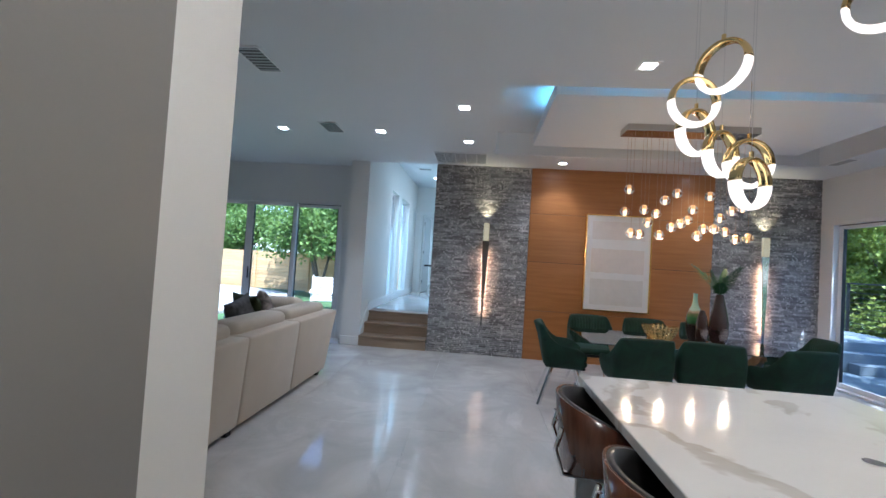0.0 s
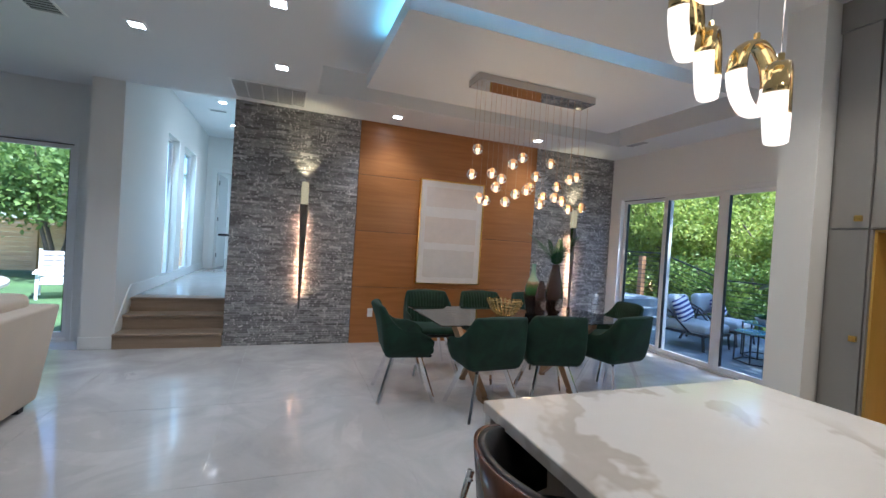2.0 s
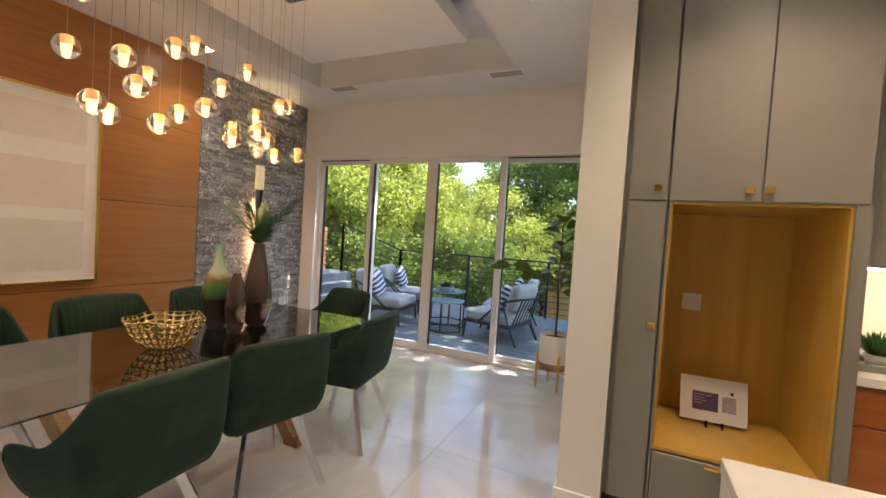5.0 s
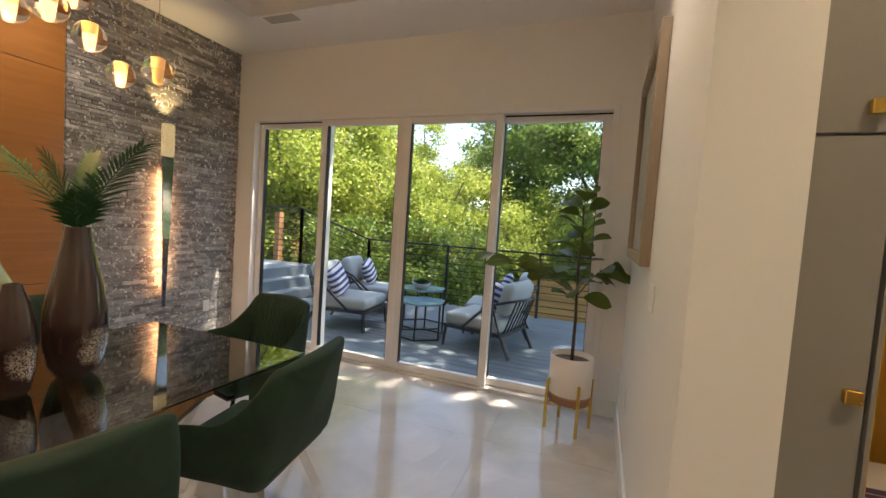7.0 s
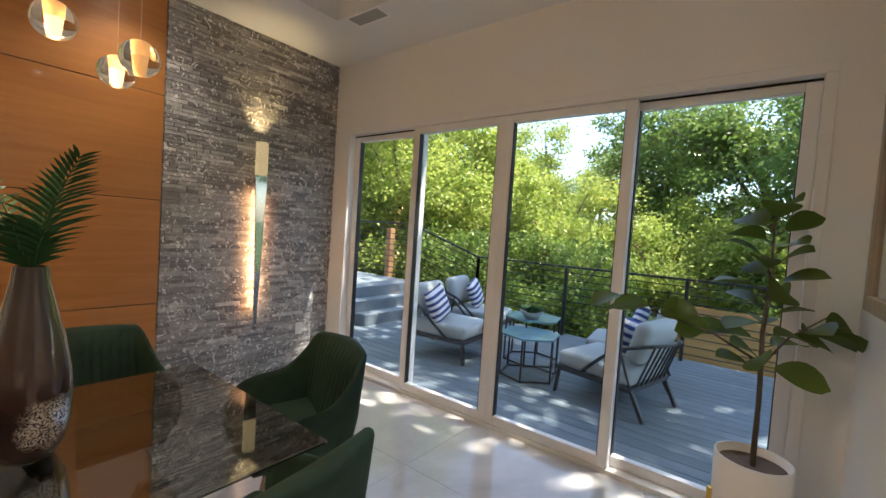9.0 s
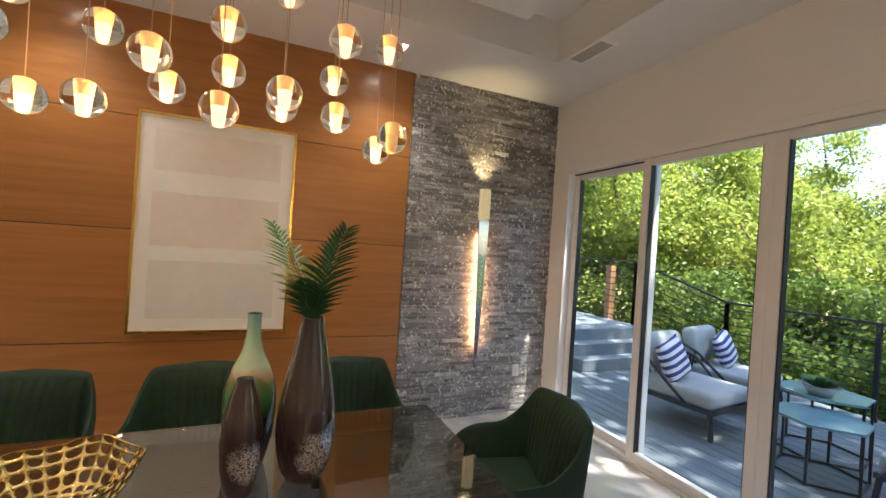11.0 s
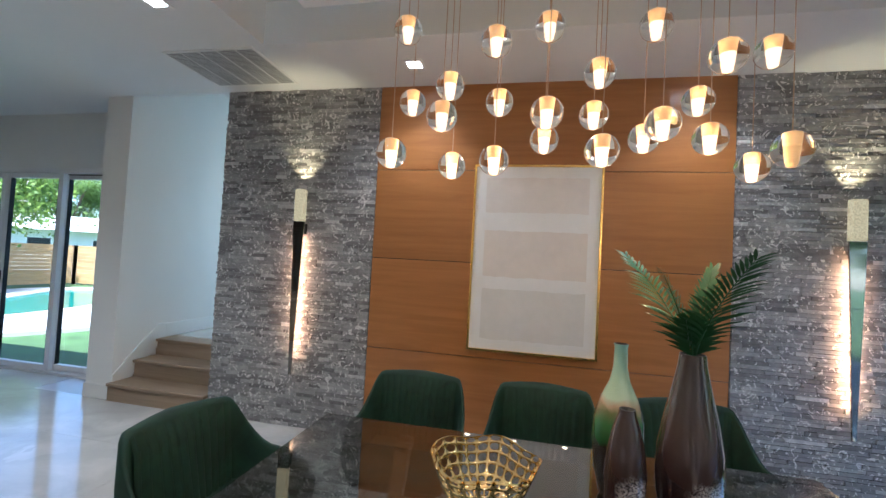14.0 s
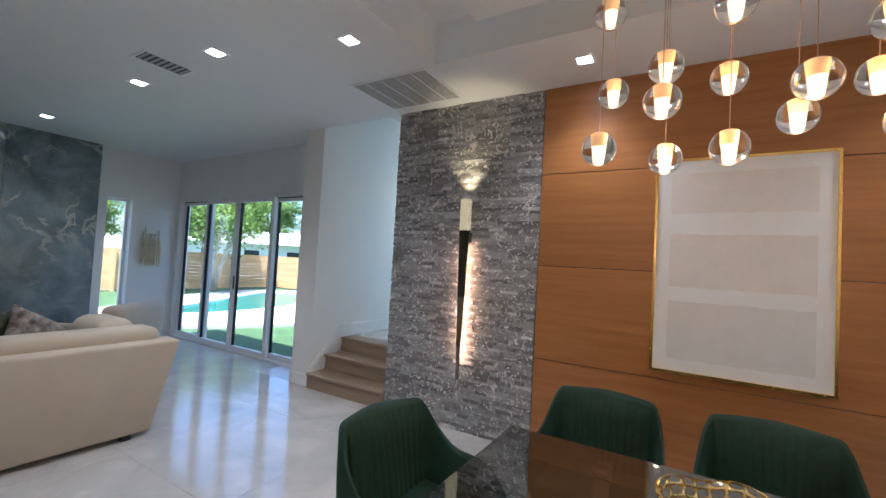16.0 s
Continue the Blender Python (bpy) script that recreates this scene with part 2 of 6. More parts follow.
def add_lathe(bm, prof, n=24, at=(0, 0, 0), sx=1.0, sy=1.0):
    """Turn (radius, height) pairs round the z axis."""
    rings = []
    for r, z in prof:
        if r < 1e-5:
            rings.append([bm.verts.new((at[0], at[1], at[2] + z))])
        else:
            rings.append([bm.verts.new((at[0] + sx * r * math.cos(2 * math.pi * k / n), at[1] + sy * r * math.sin(2 * math.pi * k / n), at[2] + z)) for k in range(n)])
    for a, b in zip(rings, rings[1:]):
        for k in range(n):
            q = [a[k % len(a)], a[(k + 1) % len(a)], b[(k + 1) % len(b)], b[k % len(b)]]
            u = []
            for v in q:
                if v not in u:
                    u.append(v)
            if len(u) > 2:
                bm.faces.new(u)


def lathe(prof, n=24, at=(0, 0, 0), sx=1.0, sy=1.0):
    bm = bm_new()
    add_lathe(bm, prof, n, at, sx, sy)
    return bm


def add_tube(bm, pts, r, n=8, closed=False, r_end=None):
    """A round bar along points."""
    pts = [Vector(p) for p in pts]
    m = len(pts)
    rings, up = [], None
    for i, p in enumerate(pts):
        a = pts[(i - 1) % m] if (closed or i) else p
        b = pts[(i + 1) % m] if (closed or i < m - 1) else p
        d = (b - a).normalized()
        if up is None:
            up = d.orthogonal().normalized()
        up = (up - d * up.dot(d)).normalized()
        s = d.cross(up)
        rr = r if r_end is None else r + (r_end - r) * i / (m - 1)
        rings.append([bm.verts.new(p + rr * (math.cos(2 * math.pi * k / n) * up + math.sin(2 * math.pi * k / n) * s)) for k in range(n)])
    for i in range(m if closed else m - 1):
        a, b = rings[i], rings[(i + 1) % m]
        for k in range(n):
            bm.faces.new((a[k], a[(k + 1) % n], b[(k + 1) % n], b[k]))
    if not closed:
        bm.faces.new(rings[0][::-1])
        bm.faces.new(rings[-1])


def tube(pts, r, n=8, closed=False, r_end=None):
    bm = bm_new()
    add_tube(bm, pts, r, n, closed, r_end)
    return bm


def add_bar(bm, a, b, w, d, up=(0, 0, 1)):
    """A rectangular bar from a to b, w across and d deep."""
    a, b = Vector(a), Vector(b)
    z = (b - a).normalized()
    x = Vector(up).cross(z)
    x = x.normalized() if x.length > 1e-4 else Vector((1, 0, 0))
    y = z.cross(x)
    m = Matrix((x, y, z)).transposed().to_4x4()
    m.translation = a
    vs = add_box(bm, -w / 2, -d / 2, 0, w / 2, d / 2, (b - a).length)
    bmesh.ops.transform(bm, matrix=m, verts=vs)


def bar(a, b, w, d, up=(0, 0, 1)):
    bm = bm_new()
    add_bar(bm, a, b, w, d, up)
    return bm


def mesh_of(bm, name, smooth=False):
    bmesh.ops.recalc_face_normals(bm, faces=bm.faces)
    me = bpy.data.meshes.new(name)
    bm.to_mesh(me)
    bm.free()
    if smooth:
        for p in me.polygons:
            p.use_smooth = True
    return me


def solid(name, bm, material, smooth=False):
    ob = new(name, mesh_of(bm, name, smooth))
    ob.data.materials.append(material)
    return ob


def part(name, bm, material, parent, label="", smooth=False):
    ob = solid(name, bm, material, smooth)
    ob.parent = parent
    return tagged(ob, label)


def piece(name, me, parent, m):
    ob = new(name, me)
    ob.parent = parent
    ob.matrix_basis = m
    return ob


def thing(name, label, category, m=None, group=""):
    ob = new(name)
    ob.empty_display_size = 0.1
    if m is not None:
        ob.matrix_basis = m
    return tagged(ob, label, category, group)


def setting(name, bm, material, label, category, smooth=False):
    return tagged(solid(name, bm, material, smooth), label, category, kind="structure")


def wall_x(x0, x1, y0, y1, z0, z1, holes):
    """A wall between y0 and y1, x0..x1 thick, with holes (ya, yb, za, zb)."""
    bm = bm_new()
    cur = y0
    for ya, yb, za, zb in sorted(holes):
        if ya > cur:
            add_box(bm, x0, cur, z0, x1, ya, z1)
        if za > z0:
            add_box(bm, x0, ya, z0, x1, yb, za)
        if zb < z1:
            add_box(bm, x0, ya, zb, x1, yb, z1)
        cur = yb
    if cur < y1:
        add_box(bm, x0, cur, z0, x1, y1, z1)
    return bm


def wall_y(y0, y1, x0, x1, z0, z1, holes):
    bm = wall_x(y0, y1, x0, x1, z0, z1, holes)
    for v in bm.verts:
        v.co = Vector((v.co.y, v.co.x, v.co.z))
    return bm

# ---- structure ----
H = 3.05                      # ceiling height
YS = 6.83                     # face of the stone feature wall
XD = 5.24                     # face of the deck-door wall
floor = setting("floor", box(-6.1, -3.2, -0.14, 5.45, 7.45, -0.0028), FLOOR_JOINT, "polished grey-white porcelain floor with hairline joints", "floor")
setting("wall_feature", box(-0.62, YS + 0.03, 0, XD, YS + 0.25, H), WALL, "painted wall behind the stone and timber cladding", "wall")
setting("wall_deck", wall_x(XD, XD + 0.2, 2.65, YS + 0.25, -0.14, H + 0.55, [(3.04, 6.64, -0.02, 2.4)]), WALL, "white painted wall round the deck door", "wall")
setting("wall_dining", box(2.99, 2.665, 0, XD, 2.88, H), WALL, "white painted wall between dining room and kitchen", "wall")
setting("wall_kitchen_east", box(3.82, -3.2, 0, 4.0, 2.67, H), WALL, "white painted kitchen wall", "wall")
setting("wall_south", box(-6.1, -3.4, 0, 4.0, -3.2, H), WALL, "white painted wall", "wall")
setting("wall_west", wall_x(-6.02, -5.82, -3.2, 7.45, -0.14, H, [(6.22, 6.56, 0.35, 2.28)]), WALL, "white painted wall with a narrow window", "wall")
setting("wall_pool", wall_y(7.25, 7.45, -5.82, -2.08, -0.14, H, [(-5.77, -2.32, -0.02, 2.4)]), WALL, "white painted wall round the pool door", "wall")
setting("wall_hall_pier", box(-2.08, YS, 0, -1.77, 7.50, 3.62), WALL, "white broad wall end beside the steps", "wall")
setting("wall_hall_left", wall_x(-1.93, -1.77, 7.50, 12.0, 0, 3.62, [(8.68, 9.4, 0.62, 2.9), (9.78, 10.8, 0.62, 2.9)]), WALL, "white hall wall with tall windows", "wall")
setting("wall_hall_right", box(-0.66, YS + 0.25, 0, -0.5, 16.5, 3.62), WALL, "white hall wall", "wall")
setting("wall_hall_end", wall_y(12.0, 12.15, -2.08, -0.66, 0, 3.62, [(-1.56, -0.70, 0.52, 2.75)]), WALL, "white hall end wall with a doorway", "wall")
setting("wall_left_end", box(-1.4, 0.74, 0, -0.42, 0.93, H), WALL, "cream painted wall end beside the tall cabinet", "wall")

# tray ceiling with a floating panel
bm = bm_new()
OX0, OX1, OY0, OY1 = 0.26, 4.6, 3.73, 6.05
for b in ((-6.1, -3.4, OX0, YS), (OX1, -3.4, 5.44, 7.45), (OX0, -3.4, OX1, OY0), (OX0, OY1, OX1, 7.45)):
    add_box(bm, b[0], b[1], H, b[2], b[3], H + 0.32)
add_box(bm, -6.1, YS, H, -2.0, 7.45, H + 0.32)
add_box(bm, -0.62, YS, H, OX0, 7.45, H + 0.32)
add_box(bm, OX0 - 0.1, OY0 - 0.1, H + 0.32, OX1 + 0.1, OY1 + 0.1, H + 0.42)
ceiling = setting("ceiling", bm, CEIL, "smooth white ceiling with a recessed tray", "ceiling")
bm = box(0.76, 4.02, 3.10, 4.10, 5.74, 3.24)
add_box(bm, 1.2, 4.4, 3.24, 3.7, 5.4, H + 0.32)
setting("ceiling_panel", bm, CEIL, "white panel floating in the ceiling tray", "ceiling")
COVE = glow("cove_led", (0.33, 0.78, 1.0), 3.4)
for nm, b in (("south", (0.85, 4.05, 3.241, 3.3, 4.075, 3.253)), ("west", (0.79, 4.1, 3.241, 0.815, 5.0, 3.253))):
    tagged(solid("cove_light", box(*b), COVE), "blue-white LED strip in the ceiling tray", "cove light")

setting("ceiling_hall", box(-2.08, YS + 0.02, 3.57, -0.5, 16.5, 3.66), CEIL, "white hall ceiling", "ceiling")
setting("wall_hall_header", box(-1.77, YS, H + 0.001, -0.62, YS + 0.02, 3.62), CEIL, "white bulkhead above the steps", "wall")
setting("exterior_wall", box(XD + 0.2, YS + 0.25, -0.3, XD + 0.42, 13.2, 3.4), paint("render_coat", (0.5, 0.55, 0.6), 0.8), "grey rendered outer wall of the house", "wall")
setting("foundation", box(-6.0, -3.3, -1.25, XD + 0.18, 7.4, -0.145), paint("foundation_concrete", (0.4, 0.4, 0.39), 0.9), "grey concrete house foundation", "foundation")
# roof is never in view; eave lengths set by the daylight they admit
bm = box(-6.35, -3.6, 3.66, 5.75, 7.75, 3.9)
add_box(bm, -2.35, 7.75, 3.66, 5.75, 16.7, 3.9)
setting("roof", bm, paint("roofing", (0.12, 0.12, 0.12), 0.9), "unseen flat dark roof, short eaves sized to admit daylight", "roof")

# steps up to the hall
for k in range(3):
    z = 0.175 * (k + 1)
    st = thing("stair_step", "oak stair step with a rounded nosing", "step", group="steps to the hall")
    tagged(st, kind="structure")
    y = YS - 0.03 + 0.26 * k
    part("riser", box(-1.77, y, z - 0.175, -0.66, y + 0.02, z - 0.03), OAK, st)
    part("tread", box(-1.77, y - 0.025, z - 0.03, -0.66, y + 0.28 if k < 2 else 7.55, z, 0.006), OAK, st)
setting("floor_hall", box(-1.77, 7.55, 0.4, -0.66, 16.5, 0.525), FLOOR_TILE, "pale tiled hall floor", "floor")


# ---- feature wall ----


def stone_wall(name, x0, x1, seed):
    rng = random.Random(seed)
    st = tagged(solid(name, box(x0, YS + 0.012, 0, x1, YS + 0.03, H), GROUT), "grey split-face ledger stone cladding with white veins", "stone cladding", kind="structure")
    rh = 0.0305
    variants = []
    for k in range(14):
        bm = box(-0.5, -1, 0, 0.5, 0, 1)
        for v in bm.verts:
            if v.co.y < -0.5:
                v.co.y += rng.uniform(-0.3, 0.3)
                v.co.x *= rng.uniform(0.96, 1.0)
                v.co.z = 0.5 + (v.co.z - 0.5) * rng.uniform(0.9, 1.0)
        me = mesh_of(bm, "stone_strip")
        me.materials.append(STONE)
        variants.append(me)
    rest_v, rest_f = [], []
    n = 0
    z = 0.0
    while z < H - 0.005:
        h = min(rh, H - z)
        x = x0 - rng.uniform(0, 0.12)
        while x < x1 - 0.004:
            w = rng.choice((0.05, 0.08, 0.11, 0.14, 0.17, 0.21, 0.26))
            a, b = max(x, x0), min(x + w, x1)
            x += w
            if x1 - x < 0.03:
                b, x = x1, x1
            if b - a < 0.012:
                continue
            d = 0.014 + 0.011 * rng.random()
            if 0.55 < z < 2.1 and n < 300:
                piece("stone_strip", rng.choice(variants), st, Matrix.Translation(((a + b) / 2, YS + 0.012, z + 0.0008)) @ Matrix.Diagonal((b - a - 0.002, d, h - 0.002, 1)))
                n += 1
            else:
                o = len(rest_v)
                j = [rng.uniform(-0.004, 0.004) for _ in range(4)]
                y = YS + 0.012
                rest_v += [(a + 0.001, y, z + 0.001), (b - 0.001, y, z + 0.001), (b - 0.001, y, z + h - 0.001), (a + 0.001, y, z + h - 0.001),
                           (a + 0.002, y - d + j[0], z + 0.002), (b - 0.002, y - d + j[1], z + 0.002), (b - 0.002, y - d + j[2], z + h - 0.002), (a + 0.002, y - d + j[3], z + h - 0.002)]
                rest_f += [(o + 4, o + 5, o + 6, o + 7), (o, o + 1, o + 5, o + 4), (o + 1, o + 2, o + 6, o + 5), (o + 2, o + 3, o + 7, o + 6), (o + 3, o, o + 4, o + 7)]
        z += rh
    me = bpy.data.meshes.new("stone_strips")
    me.from_pydata(rest_v, [], rest_f)
    me.materials.append(STONE_REST)
    ob = new("stone_strips", me)
    ob.parent = st
    tagged(ob, "more strips of the same grey stone", kind="stuff")
    return st


stone_wall("stone_cladding", -0.65, 0.888, 11)
stone_wall("stone_cladding", 3.70, XD - 0.002, 12)

wood = tagged(solid("timber_cladding", box(0.892, YS + 0.016, 0, 3.696, YS + 0.03, H), BLACK), "orange-brown veneered wall panels with dark shadow gaps", "wall panelling", kind="structure")
for za, zb in ((0.0, 0.77), (0.776, 1.543), (1.549, 2.312), (2.318, H)):
    part("wood_panel", box(0.893, YS - 0.002, za, 3.695, YS + 0.016, zb, 0.0015), PANEL, wood)

CANVAS = paint("canvas", (0.80, 0.79, 0.79), 0.8, vary=0.03, scale=6, fine=300, relief=0.3)
BANDS = [paint("pale_wash", c, 0.85, vary=0.04, scale=9, fine=250, relief=0.3) for c in ((0.745, 0.70, 0.68), (0.735, 0.68, 0.645), (0.71, 0.69, 0.67))]
art = thing("painting", "large white abstract painting with pale bands in a thin gold frame", "painting", pose(2.268, YS - 0.004, 0.845))
w2, h = 0.502, 1.505
part("canvas", box(-w2 + 0.017, -0.055, 0.017, w2 - 0.017, -0.01, h - 0.017), CANVAS, art)
for b in ((-w2, -0.07, 0, -w2 + 0.017, 0, h), (w2 - 0.017, -0.07, 0, w2, 0, h), (-w2 + 0.017, -0.07, 0, w2 - 0.017, 0, 0.017), (-w2 + 0.017, -0.07, h - 0.017, w2 - 0.017, 0, h)):
    part("frame_rail", box(*b, 0.001), GOLD, art, "brushed gold frame rail")
rng = random.Random(31)
for (za, zb), bmat in zip(((1.12, 1.40), (0.60, 0.97), (0.10, 0.50)), BANDS):
    # brushed edges wander by a few millimetres
    bm = bm_new()
    n = 40
    low, top = [], []
    wl = wt = 0.0
    for k in range(n + 1):
        wl, wt = 0.7 * wl + rng.uniform(-0.004, 0.004), 0.7 * wt + rng.uniform(-0.004, 0.004)
        x = -0.40 + 0.80 * k / n
        low.append((x, za + wl))
        top.append((x, zb + wt))
    ring = low + top[::-1]
    back = [bm.verts.new((x, -0.0545, z)) for x, z in ring]
    front = [bm.verts.new((x, -0.0562, z)) for x, z in ring]
    m = len(ring)
    for k in range(n):
        bm.faces.new((front[k], front[k + 1], front[m - 2 - k], front[m - 1 - k]))
    for k in range(m):
        bm.faces.new((back[k], back[(k + 1) % m], front[(k + 1) % m], front[k]))
    part("painted_band", bm, bmat, art, "soft-edged pale beige band")

SCONCE_GLASS = glow("lit_seeded_glass", (1.0, 0.80, 0.46), 0.16)
sgt = SCONCE_GLASS.node_tree
sgt.nodes["Principled BSDF"].inputs["Base Color"].default_value = (0.20, 0.17, 0.11, 1)
sgr = ramp(sgt, [(0.38, (0.34, 0.22, 0.09)), (0.60, (1.0, 0.82, 0.46))])
sgt.links.new(noise_tex(sgt, coords(sgt), 75, 3, 0.6), sgr.inputs[0])
for nd in sgt.nodes:
    if nd.type == 'BSDF_PRINCIPLED':
        sgt.links.new(sgr.outputs[0], nd.inputs["Emission Color"])
SCONCE_LED = glow("sconce_led", (1.0, 0.52, 0.25), 16)


def sconce(x):
    s = thing("wall_sconce", "tall tapered mirror-steel wall sconce with lit glass top", "wall lamp", pose(x, YS - 0.02, 0), "pair of wall sconces")
    bm = bm_new()
    top, bot, yf = 0.052, 0.011, -0.062
    for w, z in ((bot, 0.48), (top, 1.83)):
        for sx in (-1, 1):
            for y in (yf, yf + 0.016):
                bm.verts.new((sx * w, y, z))
    bmesh.ops.convex_hull(bm, input=bm.verts)
    part("blade", bm, paint("dark_mirror_steel", (0.30, 0.30, 0.29), 0.05, 1.0, vary=0.03, relief=0.0), s, "tapered mirror-polished blade")
    part("glass_tube", box(-0.046, -0.080, 1.831, 0.046, -0.02, 2.12, 0.008, 2), SCONCE_GLASS, s, "seeded glass top glowing warm")
    part("bracket", box(0.030, -0.045, 1.72, 0.046, 0.006, 1.815, 0.002), BLACK, s, "dark bracket")
    part("back_rail", box(-0.010, -0.0458, 0.62, 0.010, -0.042, 1.72), BLACK, s)
    part("led_strip", box(-0.010, -0.0418, 0.66, 0.010, -0.038, 1.70), SCONCE_LED, s, "warm LED strip facing the stone")
    d = bpy.data.lights.new("sconce_uplight", 'SPOT')
    d.energy, d.color, d.spot_size, d.spot_blend, d.shadow_soft_size = 4, (1.0, 0.74, 0.36), radians(85), 0.9, 0.02
    o = new("sconce_uplight", d)
    o.matrix_world = look((x, YS - 0.10, 2.14), (x, YS - 0.01, 2.7))


sconce(0.215)
sconce(4.425)


def outlet(at, rz, label="white wall outlet plate"):
    o = thing("wall_outlet", label, "outlet", pose(*at, 0, 0, rz))
    part("plate", box(-0.036, -0.008, -0.058, 0.036, 0, 0.058, 0.003), PLASTIC, o)
    for z in (-0.022, 0.022):
        part("socket", box(-0.016, -0.0105, z - 0.014, 0.016, -0.008, z + 0.014, 0.001), TRIM, o)


outlet((4.906, YS - 0.02, 0.41), 0)
outlet((1.16, YS - 0.003, 0.42), 0)

# ---- ceiling fittings ----


def downlight(x, y, power=11, z=H, colour=(1.0, 0.91, 0.80)):
    d = thing("downlight", "square recessed ceiling downlight with white trim", "ceiling light", pose(x, y, z), "recessed downlights")
    for b in ((-0.075, -0.075, -0.006, 0.075, -0.05, 0), (-0.075, 0.05, -0.006, 0.075, 0.075, 0), (-0.075, -0.05, -0.006, -0.05, 0.05, 0), (0.05, -0.05, -0.006, 0.075, 0.05, 0)):
        part("trim", box(*b, 0.001), TRIM, d)
    part("lens", box(-0.05, -0.05, -0.004, 0.05, 0.05, -0.001), LED, d, "glowing lens")
    l = bpy.data.lights.new("downlight_lamp", 'SPOT')
    l.energy, l.color, l.spot_size, l.spot_blend, l.shadow_soft_size = power, colour, radians(118), 0.8, 0.045
    o = new("downlight_lamp", l)
    o.matrix_world = look((x, y, z - 0.02), (x, y, 0))


for x, y in ((-0.105, 5.49), (1.296, 6.438), (3.43, 6.434), (-1.20, 5.17), (-2.48, 5.185), (-0.115, 4.29), (1.325, 3.32), (3.504, 3.285), (-4.82, 5.18), (0.25, -1.1), (2.45, -0.9)):
    downlight(x, y)
for x, y in ((0.25, 0.35), (2.45, 2.05), (2.45, 0.6)):
    downlight(x, y, 20 if x > 1 else 24, H, (1.0, 0.80, 0.56))
for y in (9.0, 10.6):
    downlight(-1.1, y, z=3.57)


def vent(x, y, sx, sy, slats, label, z=H, across=True, slat=None):
    slat = slat or VENT_GREY
    v = thing("ceiling_vent", label, "vent", pose(x, y, z))
    # flat black sheet in place of the shaded duct behind the slats
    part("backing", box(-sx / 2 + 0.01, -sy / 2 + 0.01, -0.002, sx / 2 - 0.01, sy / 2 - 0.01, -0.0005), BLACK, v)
    for b in ((-sx / 2, -sy / 2, sx / 2, -sy / 2 + 0.02), (-sx / 2, sy / 2 - 0.02, sx / 2, sy / 2), (-sx / 2, -sy / 2 + 0.02, -sx / 2 + 0.02, sy / 2 - 0.02), (sx / 2 - 0.02, -sy / 2 + 0.02, sx / 2, sy / 2 - 0.02)):
        part("frame_rail", box(b[0], b[1], -0.008, b[2], b[3], 0, 0.001), TRIM, v)
    for k in range(slats):
        if across:
            y0 = -sy / 2 + 0.02 + (sy - 0.04) * (k + 0.5) / slats
            part("slat", bar((-sx / 2 + 0.02, y0, -0.006), (sx / 2 - 0.02, y0, -0.006), 0.55 * (sy - 0.04) / slats, 0.0015, (0.3, 0, 1)), slat, v)
        else:
            x0 = -sx / 2 + 0.02 + (sx - 0.04) * (k + 0.5) / slats
            part("slat", bar((x0, -sy / 2 + 0.02, -0.006), (x0, sy / 2 - 0.02, -0.006), 0.7 * (sx - 0.04) / slats, 0.0015, (0.3, 0, 1)), slat, v)


vent(-0.24, 6.37, 0.80, 0.63, 30, "large white return-air ceiling grille", across=True, slat=VENT_PALE)
for k in range(4):
    part("divider", box(-0.005, -0.30, -0.010, 0.005, 0.30, -0.0075), TRIM, bpy.data.objects["ceiling_vent"]).location = (-0.4 + 0.16 * (k + 1), 0, 0)
vent(4.73, 3.85, 0.16, 0.36, 5, "small white ceiling air vent", across=False)
vent(4.68, 5.78, 0.16, 0.36, 5, "small white ceiling air vent", across=False)
vent(-1.805, 5.09, 0.24, 0.40, 8, "white ceiling air vent", across=True)
vent(-1.80, 3.35, 0.23, 0.45, 8, "white ceiling air vent", across=True)
vent(-1.25, 9.6, 0.3, 0.16, 4, "small white hall ceiling vent", z=3.57)

# ---- dining chandelier ----
GLOBE = glassy("clear_glass_globe", (1, 1, 1), 0.0, 1.42)
FROST = glow("frosted_core", (1.0, 0.56, 0.22), 0.085)
FROST_HOT = glow("frosted_core_hot", (1.0, 0.68, 0.34), 0.45)
CORD = paint("cord", (0.45, 0.30, 0.2), 0.5)
ch = thing("chandelier", "multi-pendant glass globe chandelier on a mirror-steel canopy", "chandelier", pose(2.352, 4.865, 3.10))
part("canopy", box(-0.69, -0.125, -0.075, 0.69, 0.125, 0, 0.004), STEEL_MIRROR, ch, "long mirror-polished canopy")
drops = ((2.394, 2.161, 1.900, 'bca'), (2.176, 2.025, 1.910, 'bac'), (2.272, 2.154, 1.903, 'acb'), (2.375, 2.029, 2.009, 'bac'),
         (2.203, 2.098, 1.907, 'bca'), (2.358, 2.010, 1.988, 'bca'), (2.190, 2.140, 1.975, 'acb'), (2.250, 1.910, 1.910, 'bca'))
ys = {'a': -0.11, 'b': 0.0, 'c': 0.11}
